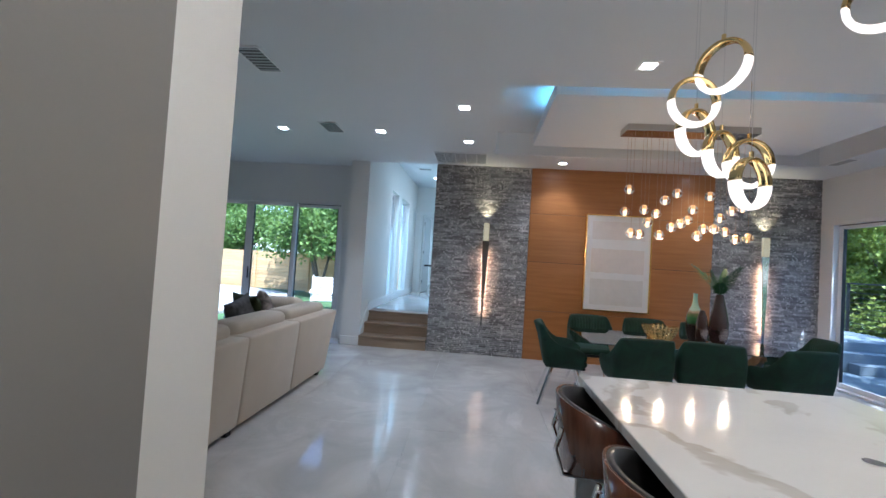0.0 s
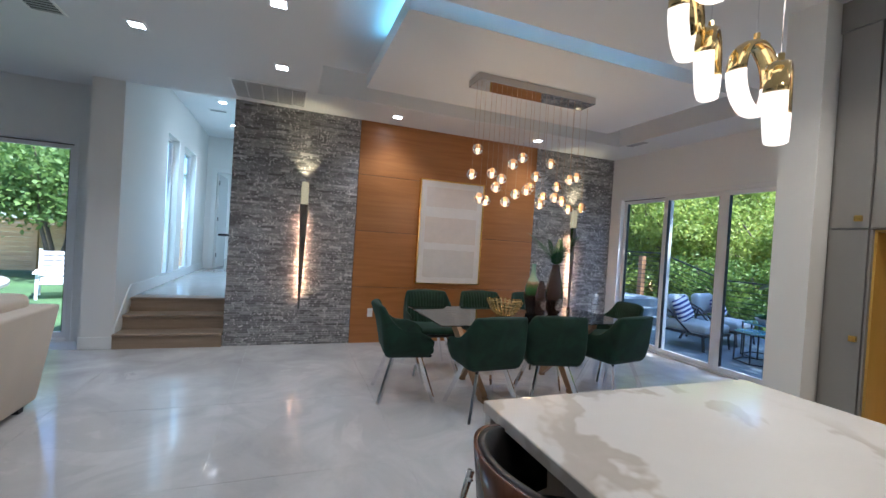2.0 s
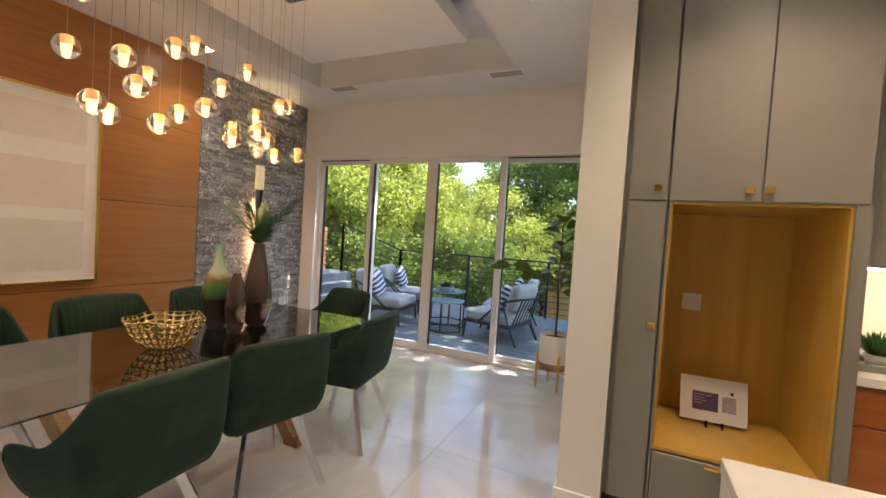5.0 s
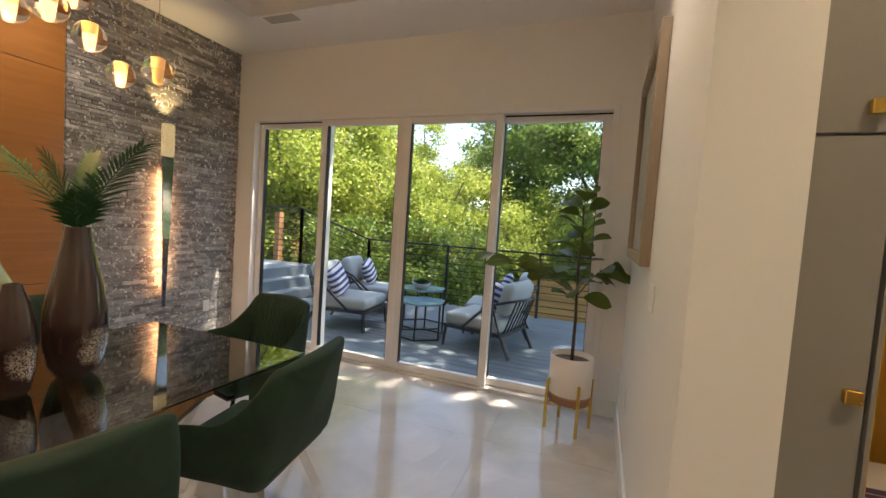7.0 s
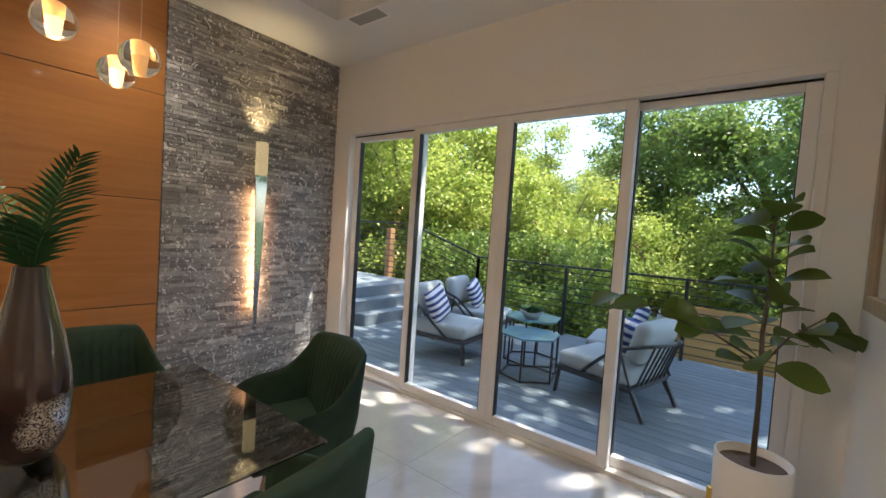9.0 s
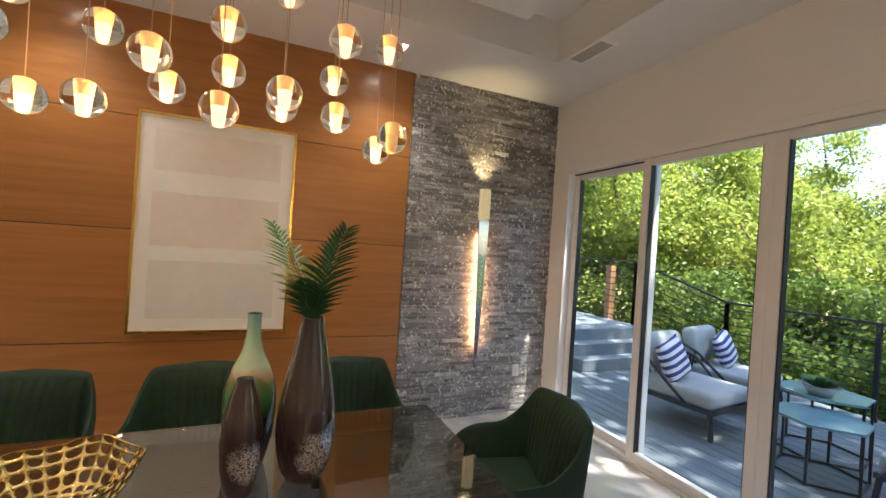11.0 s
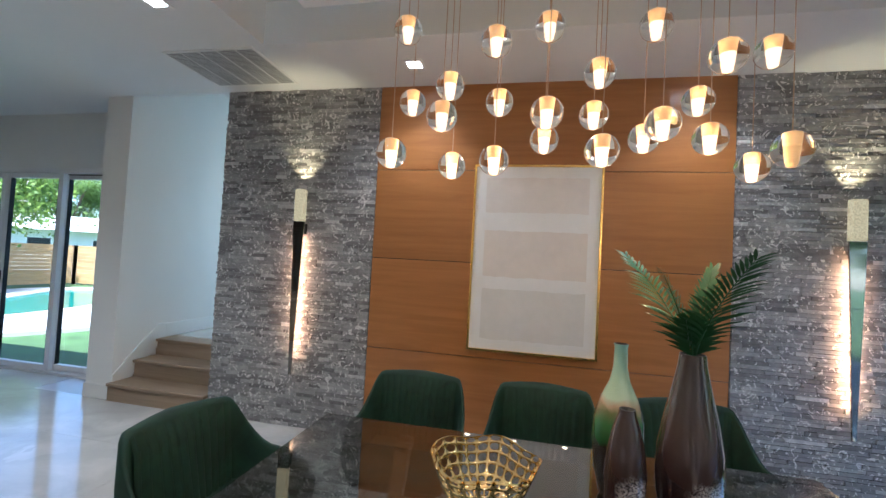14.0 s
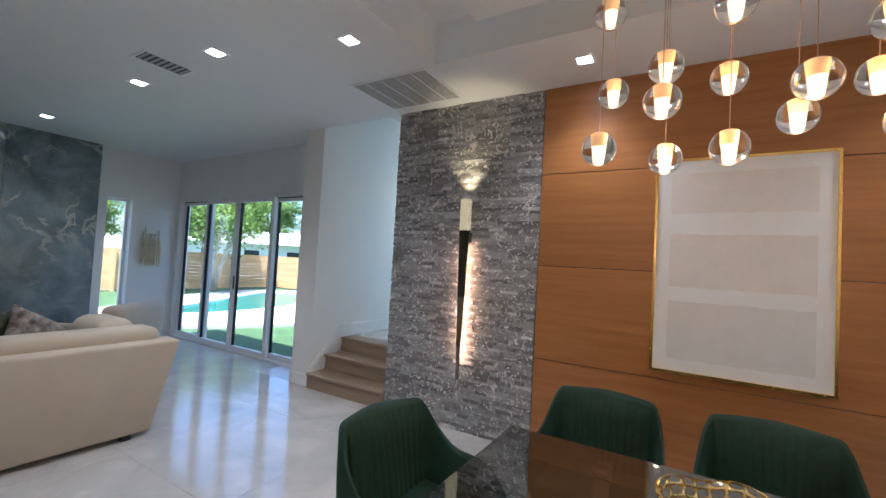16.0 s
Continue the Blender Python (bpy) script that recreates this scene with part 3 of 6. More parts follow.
for i, (*zs, order) in enumerate(drops):
    for z, row in zip(zs, order):
        x, y, dz = -0.602 + 0.172 * i, ys[row], z - 3.10
        dead = i == 7 and row == 'a'
        part("cord", tube([(x, y, dz + 0.05), (x, y, -0.076)], 0.0016, 5), CORD, ch)
        g = part("globe", lathe([(0.0, -0.053)] + [(0.053 * math.sin(a * math.pi / 14), -0.053 * math.cos(a * math.pi / 14)) for a in range(1, 14)] + [(0.0, 0.053)], 22, (x, y, dz)), GLOBE, ch, "clear glass globe", True)
        g.visible_shadow = False
        part("core", lathe([(0.0, 0.006), (0.0150, 0.006), (0.0180, 0.048), (0.0, 0.048)], 14, (x, y, dz)), FROST, g, "frosted glass core glowing amber", True)
        part("bulb", lathe([(0.0, -0.044), (0.009, -0.043), (0.0120, -0.037), (0.0148, 0.0055), (0.0, 0.0055)], 14, (x, y, dz)), FROST if dead else FROST_HOT, g, "bright lower core", True)
for gx in (1.85, 2.19, 2.53, 2.87):
    point("chandelier_glow", (gx, 4.865 + 0.05, 1.83), 1.6, (1.0, 0.62, 0.30), 0.015)

# ---- ring pendants over the island ----
RING_LIGHT = glow("ring_diffuser", (1.0, 0.84, 0.62), 0.38)


def ring_pendant(x, y, z, r, yaw):
    p = thing("ring_pendant", "polished gold ring pendant with a glowing lower half", "pendant lamp", pose(x, y, z, 0, 0, yaw), "ring pendants over the island")
    for up in (True, False):
        a0 = 0.0 if up else math.pi
        bm = bm_new()
        n = 28
        rings = []
        for k in range(n + 1):
            a = a0 + math.pi * k / n
            c, s = math.cos(a), math.sin(a)
            prof = []
            for u in range(10):
                q = 2 * math.pi * u / 10
                prof.append(bm.verts.new(((r + 0.0105 * math.cos(q)) * c, 0.026 * math.sin(q), (r + 0.0105 * math.cos(q)) * s)))
            rings.append(prof)
        for a, b in zip(rings, rings[1:]):
            for u in range(10):
                bm.faces.new((a[u], a[(u + 1) % 10], b[(u + 1) % 10], b[u]))
        bm.faces.new(rings[0])
        bm.faces.new(rings[-1][::-1])
        part("gold_arc" if up else "diffuser", bm, GOLD_BRIGHT if up else RING_LIGHT, p, "polished gold upper half" if up else "glowing white lower half", True)
    part("ferrule", lathe([(0, 0), (0.008, 0), (0.008, 0.02), (0, 0.024)], 10, (0, 0, r + 0.012)), GOLD_BRIGHT, p)
    part("cord", tube([(0, 0, r + 0.03), (0, 0, H - z)], 0.0014, 5), CHROME, p)


for a in ((1.167, 1.789, 1.841, 0.094, 28), (1.213, 1.883, 1.944, 0.094, 9), (1.152, 1.975, 2.006, 0.094, 31), (1.032, 1.953, 2.09, 0.094, 27), (0.967, 1.841, 2.178, 0.094, 6), (1.026, 1.752, 2.285, 0.094, 120), (1.33, 1.44, 2.36, 0.094, 130)):
    ring_pendant(*a)
cn = thing("pendant_canopy", "round gold ceiling plate of the ring pendants", "ceiling plate", pose(1.12, 1.78, H))
part("plate", lathe([(0, -0.03), (0.28, -0.03), (0.285, -0.02), (0.285, 0), (0, 0)], 40), GOLD_BRIGHT, cn, smooth=False)

# ---- dining table ----
TABLE_GLASS = pane_glass("smoked_table_glass", (0.50, 0.53, 0.52), 0.23)
table = thing("dining_table", "smoked glass dining table on crossed timber trestle legs", "table", pose(2.335, 4.85, 0))
tg = part("tabletop", box(-1.055, -0.51, 0.738, 1.055, 0.51, 0.75, 0.003), TABLE_GLASS, table, "smoked tempered glass top")
tg.visible_shadow = False
TABLE_WOOD = timber("table_wood", (0.22, 0.125, 0.06), (0.33, 0.20, 0.10), "z", 0.8, 0.5)
for sx in (-1, 1):
    # each trestle is an X across the table, its two legs passing side by side
    for sy, shift in ((1, -0.03), (-1, 0.03)):
        foot = (sx * 0.50 + shift, -sy * 0.33, 0.03)
        head = (sx * 0.58 + shift, sy * 0.37, 0.70)
        part("trestle_leg", bar(foot, head, 0.055, 0.09), TABLE_WOOD, table, "slanting timber leg")
        part("foot_block", box(foot[0] - 0.03, foot[1] - 0.06, 0.0, foot[0] + 0.03, foot[1] + 0.06, 0.045, 0.004), TABLE_WOOD, table, "flat-cut leg foot")
        part("leg_head", box(head[0] - 0.03, head[1] - 0.06, 0.68, head[0] + 0.03, head[1] + 0.06, 0.732, 0.004), TABLE_WOOD, table, "flat-cut leg head")
        part("glass_mount", lathe([(0, 0.732), (0.03, 0.732), (0.03, 0.738), (0, 0.738)], 16, (head[0], head[1], 0)), CHROME, table, "chrome glass mount")
part("stretcher", bar((-0.54, 0.02, 0.365), (0.54, 0.02, 0.365), 0.06, 0.05), TABLE_WOOD, table)

# ---- dining chairs ----


def velvet(name, dark, light):
    m, t, b = nt(name)
    v = coords(t)
    n = noise_tex(t, v, 7, 4, 0.6, 0.6)
    r = ramp(t, [(0.3, dark), (0.72, light)])
    t.links.new(n, r.inputs[0])
    t.links.new(r.outputs[0], b.inputs["Base Color"])
    b.inputs["Roughness"].default_value = 0.75
    b.inputs["Sheen Weight"].default_value = 0.05
    b.inputs["Sheen Roughness"].default_value = 0.35
    b.inputs["Sheen Tint"].default_value = (0.05, 0.30, 0.20, 1)
    bump(t, b, noise_tex(t, v, 260, 2), 0.15, 0.002)
    return m


VELVET = velvet("green_velvet", (0.002, 0.016, 0.008), (0.006, 0.040, 0.020))


def u_path(s):
    """Plan of the shell: from the front of one arm round the back to the other."""
    a = (s * 2 - 1)
    t = abs(a)
    sg = 1 if a > 0 else -1
    if t < 0.36:
        return sg * 0.235 * t / 0.36, -0.25 + 0.012 * (t / 0.36) ** 2
    if t < 0.56:
        q = (t - 0.36) / 0.2 * math.pi / 2
        return sg * (0.235 + 0.055 * math.sin(q)), -0.238 + 0.06 * (1 - math.cos(q))
    return sg * 0.29, -0.178 + 0.40 * (t - 0.56) / 0.44


def chair_top(s):
    t = abs(s * 2 - 1)
    if t < 0.42:
        return 0.872 - 0.012 * (t / 0.42) ** 2
    if t < 0.72:
        q = (t - 0.42) / 0.30
        return 0.86 - 0.205 * (q * q * (3 - 2 * q))
    return 0.655 - 0.02 * ((t - 0.72) / 0.28)


def make_chair():
    c = thing("dining_chair", "dark green velvet bucket dining chair on splayed chrome legs", "chair", pose(0, 0, 0), "chairs round the dining table")
    bm = bm_new()
    n, cols = 48, []
    for i in range(n + 1):
        s = i / n
        x, y = u_path(s)
        t = abs(s * 2 - 1)
        zt = chair_top(s)
        tipf = max(0.0, (t - 0.78) / 0.22)        # the arms round off towards their front ends
        zt -= 0.075 * tipf ** 2.5
        x *= 1 - 0.07 * tipf ** 2
        nx, ny = (x / 0.29, y / 0.25)
        k = math.hypot(nx, ny) or 1
        nx, ny = nx / k, ny / k
        col = []
        for z, off in ((0.405, -0.075), (0.415, -0.05), (0.47, -0.02), (0.56, 0.0), (0.5 * (0.56 + zt), 0.02), (zt - 0.02, 0.045), (zt - 0.004, 0.04), (zt, 0.025), (zt - 0.004, 0.008), (zt - 0.025, 0.0), (0.5 * (0.50 + zt), -0.025), (0.50, -0.045), (0.44, -0.07)):
            back = max(0.0, 1 - t / 0.6)
            lean = off * (1.0 + 0.9 * back) if z > 0.5 else off
            if lean > 0:
                lean *= 1 - tipf
            pinch = 1 - 0.16 * max(0.0, (z - 0.52) / 0.35) * (1 - max(0.0, (t - 0.5) / 0.5))
            col.append(bm.verts.new(((x + nx * min(lean, 0.02)) * pinch, y + ny * lean, z)))
        cols.append(col)
    m = len(cols[0])
    for a, b in zip(cols, cols[1:]):
        for k in range(m):
            bm.faces.new((a[k], a[(k + 1) % m], b[(k + 1) % m], b[k]))
    bm.faces.new(cols[0])
    bm.faces.new(cols[-1][::-1])
    part("shell", bm, VELVET, c, "green velvet shell with low arms", True)
    # channelled back pad
    bm = bm_new()
    n, cols = 84, []
    for i in range(n + 1):
        s = 0.285 + 0.43 * i / n
        x, y = u_path(s)
        nx, ny = (x / 0.29, y / 0.25)
        k = math.hypot(nx, ny) or 1
        nx, ny = nx / k, ny / k
        t = abs(s * 2 - 1)
        back = max(0.0, 1 - t / 0.6)
        zt = chair_top(s) - 0.022
        rib = 0.011 * abs(math.sin(math.pi * 12 * i / n)) ** 0.6
        col = []
        for f in range(7):
            z = 0.50 + (zt - 0.50) * f / 6
            lean = (-0.042 + 0.045 * f / 6) * (1 + 0.9 * back) - 0.016 - rib * (1 if f < 6 else 0.1)
            if f == 6:
                lean += 0.014
            pinch = 1 - 0.16 * max(0.0, (z - 0.52) / 0.35) * (1 - max(0.0, (t - 0.5) / 0.5))
            col.append(bm.verts.new(((x + nx * lean) * pinch, y + ny * lean, z)))
        cols.append(col)
    for a, b in zip(cols, cols[1:]):
        for k in range(6):
            bm.faces.new((a[k], a[k + 1], b[k + 1], b[k]))
    part("back_pad", bm, VELVET, c, "vertically channelled velvet back pad", True)
    bm = box(-0.245, -0.225, 0.43, 0.245, 0.235, 0.505, 0.035, 4)
    part("seat", bm, VELVET, c, "plump velvet seat", True)
    part("seat_base", box(-0.22, -0.19, 0.40, 0.22, 0.22, 0.43, 0.01), BLACK, c)
    for sx in (-1, 1):
        for sy in (-1, 1):
            part("leg", bar((sx * 0.13, sy * 0.12, 0.402), (sx * 0.25, sy * 0.25, 0.0), 0.036, 0.022, (sx, -sy, 0)), CHROME, c, "flat chrome leg")
    return c


chair = make_chair()
places = ((1.715, 4.36, 3), (2.385, 4.38, -13), (3.12, 4.36, 10), (1.63, 5.58, 180), (2.34, 5.60, 178), (3.06, 5.58, 182), (1.12, 4.86, -96), (3.66, 4.99, 78))
for k, (x, y, rz) in enumerate(places):
    m = pose(x, y, 0, 0, 0, rz)
    if k == 0:
        chair.matrix_basis = m
    else:
        copy_thing(chair, m)

# ---- things on the table ----


def glaze(name, stops, z0, z1, rough=0.12, coat=0.6, speck=0.0):
    """Ceramic glaze that changes up the height of the pot, with pitted patches."""
    m, t, b = nt(name)
    v = coords(t)
    sep = t.nodes.new("ShaderNodeSeparateXYZ")
    t.links.new(v, sep.inputs[0])
    mr = t.nodes.new("ShaderNodeMapRange")
    mr.inputs["From Min"].default_value, mr.inputs["From Max"].default_value = z0, z1
    t.links.new(sep.outputs[2], mr.inputs["Value"])
    n = noise_tex(t, v, 9, 5, 0.6, 0.6)
    mm = t.nodes.new("ShaderNodeMath")
    mm.operation = 'MULTIPLY_ADD'
    mm.inputs[1].default_value, mm.inputs[2].default_value = 0.16, -0.08
    t.links.new(n, mm.inputs[0])
    ad = t.nodes.new("ShaderNodeMath")
    t.links.new(mr.outputs[0], ad.inputs[0])
    t.links.new(mm.outputs[0], ad.inputs[1])
    r = ramp(t, stops)
    t.links.new(ad.outputs[0], r.inputs[0])
    col = r.outputs[0]
    if speck:
        # a round pitted patch low on the side, and a ring of pits under the mouth
        dist = t.nodes.new("ShaderNodeVectorMath")
        dist.operation = 'DISTANCE'
        dist.inputs[1].default_value = (0.035, -0.085, 0.115)
        t.links.new(v, dist.inputs[0])
        wob = t.nodes.new("ShaderNodeMath")
        wob.operation = 'MULTIPLY_ADD'
        wob.inputs[1].default_value = 0.07
        t.links.new(noise_tex(t, v, 30, 3, 0.6), wob.inputs[0])
        t.links.new(dist.outputs["Value"], wob.inputs[2])
        patch = ramp(t, [(0.085, (1, 1, 1)), (0.115, (0, 0, 0))])
        t.links.new(wob.outputs[0], patch.inputs[0])
        pits = ramp(t, [(0.46, (0, 0, 0)), (0.51, (1, 1, 1))])
        t.links.new(noise_tex(t, v, 210, 3, 0.6), pits.inputs[0])
        f = t.nodes.new("ShaderNodeMath")
        f.operation = 'MULTIPLY'
        t.links.new(patch.outputs[0], f.inputs[0])
        t.links.new(pits.outputs[0], f.inputs[1])
        col = mixc(t, f.outputs[0], col, (0.62, 0.52, 0.45))
    t.links.new(col, b.inputs["Base Color"])
    b.inputs["Roughness"].default_value = rough
    b.inputs["Coat Weight"].default_value = coat
    return m


BROWN_GLAZE = glaze("brown_lustre_glaze", [(0.0, (0.060, 0.020, 0.014)), (0.22, (0.050, 0.020, 0.017)), (0.40, (0.085, 0.050, 0.045)), (0.55, (0.105, 0.070, 0.062)), (0.8, (0.10, 0.080, 0.078)), (1.0, (0.075, 0.055, 0.05))], 0, 0.55, 0.07, 1.0, 1.0)
BROWN_GLAZE.node_tree.nodes["Principled BSDF"].inputs["Metallic"].default_value = 0.3
GREEN_GLAZE = glaze("green_drip_glaze", [(0.0, (0.02, 0.015, 0.015)), (0.34, (0.03, 0.02, 0.02)), (0.40, (0.03, 0.10, 0.03)), (0.50, (0.06, 0.17, 0.05)), (0.565, (0.16, 0.17, 0.07)), (0.61, (0.42, 0.31, 0.20)), (0.66, (0.44, 0.58, 0.43)), (1.0, (0.28, 0.50, 0.40))], 0, 0.53, 0.1, 0.8)


def vase(name, label, at, prof, material):
    v = thing(name, label, "vase", pose(*at))
    part("body", lathe(prof, 36), material, v, smooth=True)
    rt, zt = prof[-1]
    # inside of the neck coloured black to stand for its shade
    part("mouth", lathe([(rt, zt), (rt - 0.004, zt + 0.001), (rt - 0.006, zt - 0.06), (0.0, zt - 0.07)], 24), BLACK, v, "black lining imitating the shaded inside of the neck", True)
    return v


vase("vase", "tall brown lustre ceramic vase with a pitted patch", (2.745, 4.84, 0.75), [(0, 0), (0.045, 0), (0.062, 0.012), (0.080, 0.05), (0.092, 0.11), (0.096, 0.17), (0.091, 0.25), (0.076, 0.34), (0.056, 0.43), (0.042, 0.50), (0.037, 0.54)], BROWN_GLAZE)
vase("vase", "green and cream drip-glazed bottle vase", (2.566, 4.985, 0.75), [(0, 0), (0.05, 0), (0.06, 0.015), (0.08, 0.10), (0.088, 0.19), (0.084, 0.27), (0.06, 0.345), (0.034, 0.40), (0.024, 0.45), (0.022, 0.515), (0.025, 0.53)], GREEN_GLAZE)
vase("vase", "slim brown lustre ceramic vase", (2.552, 4.80, 0.75), [(0, 0), (0.035, 0), (0.045, 0.015), (0.058, 0.09), (0.062, 0.16), (0.056, 0.23), (0.042, 0.30), (0.026, 0.345), (0.024, 0.36)], BROWN_GLAZE)

# palm fronds
FROND = leafy("palm_leaf", (0.012, 0.055, 0.018), (0.025, 0.09, 0.03), True, 0.35, 0.05)
fr = thing("palm_fronds", "dark green palm fronds standing in the tall vase", "plant", pose(2.745, 4.84, 1.25))
rng = random.Random(5)
for az, rise, ln in ((113, 0.33, 0.34), (-80, 0.31, 0.25), (165, 0.26, 0.08), (30, 0.28, 0.06), (-120, 0.13, 0.06)):
    a = radians(az)
    ca, sa = math.cos(a), math.sin(a)
    bm = bm_new()
    pts = []
    for k in range(25):
        u = k / 24
        out = 0.008 + ln * u ** 1.35
        up = 0.02 + rise * (u - 0.12 * u * u) / 0.88
        pts.append(Vector((out * ca, out * sa, up)))
    add_tube(bm, pts, 0.0038, 5, r_end=0.001)
    side = Vector((-sa, ca, 0))
    for k in range(3, 25):
        p = pts[k]
        d = (pts[min(k + 1, 24)] - pts[k - 1]).normalized()
        up = side.cross(d)
        u = k / 24
        L = (0.10 + 0.11 * ln) * (1.0 - 0.55 * max(0.0, u - 0.45) / 0.55) * (0.7 + 0.3 * min(1.0, u / 0.35))
        for sg in (-1, 1):
            aim = (side * sg * (0.95 - 0.45 * u) + d * (0.45 + 0.5 * u) + up * (0.16 * sg * ca + rng.uniform(-0.10, 0.10))).normalized()
            e = p + aim * L * rng.uniform(0.88, 1.08) - Vector((0, 0, 0.12 * L))
            q1, q2 = p.lerp(e, 0.3) + Vector((0, 0, 0.05 * L)), p.lerp(e, 0.65) + Vector((0, 0, 0.05 * L))
            wv = (aim.cross(up)).normalized() * 0.0052
            rows_ = [(p - wv * 0.3, p + wv * 0.3), (q1 - wv, q1 + wv), (q2 - wv * 0.8, q2 + wv * 0.8)]
            vs = [[bm.verts.new(c) for c in r_] for r_ in rows_]
            tip = bm.verts.new(e)
            for m0, m1 in zip(vs, vs[1:]):
                bm.faces.new((m0[0], m0[1], m1[1], m1[0]))
            bm.faces.new((vs[-1][0], vs[-1][1], tip))
    part("frond", bm, FROND, fr)

# pierced gold bowl
bm = bm_new()
n, rows = 24, ((0.055, 0.0), (0.094, 0.018), (0.128, 0.046), (0.152, 0.080), (0.169, 0.114), (0.181, 0.145), (0.190, 0.168))
grid = []
for j, (r, z) in enumerate(rows):
    w = j / (len(rows) - 1)
    r, z = 0.93 * r, 0.94 * z
    grid.append([bm.verts.new(((r + 0.012 * w * math.sin(5 * 2 * math.pi * k / n)) * math.cos(2 * math.pi * k / n), (r + 0.012 * w * math.sin(5 * 2 * math.pi * k / n)) * math.sin(2 * math.pi * k / n), z + 0.010 * w * math.cos(5 * 2 * math.pi * k / n))) for k in range(n)])
for a, b in zip(grid, grid[1:]):
    for k in range(n):
        bm.faces.new((a[k], a[(k + 1) % n], b[(k + 1) % n], b[k]))
bm.faces.new(grid[0][::-1])
bowl = thing("decorative_bowl", "pierced polished gold bowl with a wavy rim", "bowl", pose(2.12, 4.78, 0.752))
bw = part("basket", bm, GOLD_BRIGHT, bowl, "gold openwork side", True)
wf = bw.modifiers.new("wire", 'WIREFRAME')
wf.thickness, wf.use_even_offset, wf.use_relative_offset = 0.011, False, False
sb = bw.modifiers.new("round", 'SUBSURF')
sb.levels = sb.render_levels = 1
part("foot", lathe([(0, -0.001), (0.056, -0.001), (0.058, 0.006), (0.05, 0.009), (0, 0.009)], 30), GOLD_BRIGHT, bowl, "solid gold foot", True)

# ---- trim ----


def baseboard(name, b):
    setting(name, box(*b, 0.004), TRIM, "white painted baseboard", "baseboard")


baseboard("baseboard_dining", (3.0, 2.88, 0, XD, 2.895, 0.14))
baseboard("baseboard_wall_end", (2.975, 2.665, 0, 2.99, 2.895, 0.14))
baseboard("baseboard_deck_a", (XD - 0.015, 2.895, 0, XD, 3.0, 0.14))
baseboard("baseboard_pier", (-2.095, YS - 0.015, 0, -1.755, YS, 0.14))
baseboard("baseboard_pier_side", (-2.095, YS, 0, -2.08, 7.25, 0.14))
baseboard("baseboard_west", (-5.82, 6.15, 0, -5.805, 7.235, 0.14))
baseboard("baseboard_hall", (-1.77, 7.42, 0.525, -1.755, 12.0, 0.68))
bm = bm_new()
prof = ((YS, 0.0), (7.42, 0.525), (7.42, 0.68), (7.30, 0.68), (YS, 0.24))
a = [bm.verts.new((-1.77, y, z)) for y, z in prof]
b = [bm.verts.new((-1.755, y, z)) for y, z in prof]
bm.faces.new(a)
bm.faces.new(b[::-1])
for k in range(5):
    bm.faces.new((a[k], a[(k + 1) % 5], b[(k + 1) % 5], b[k]))
setting("baseboard_stair", bm, TRIM, "white raking stair skirting", "baseboard")

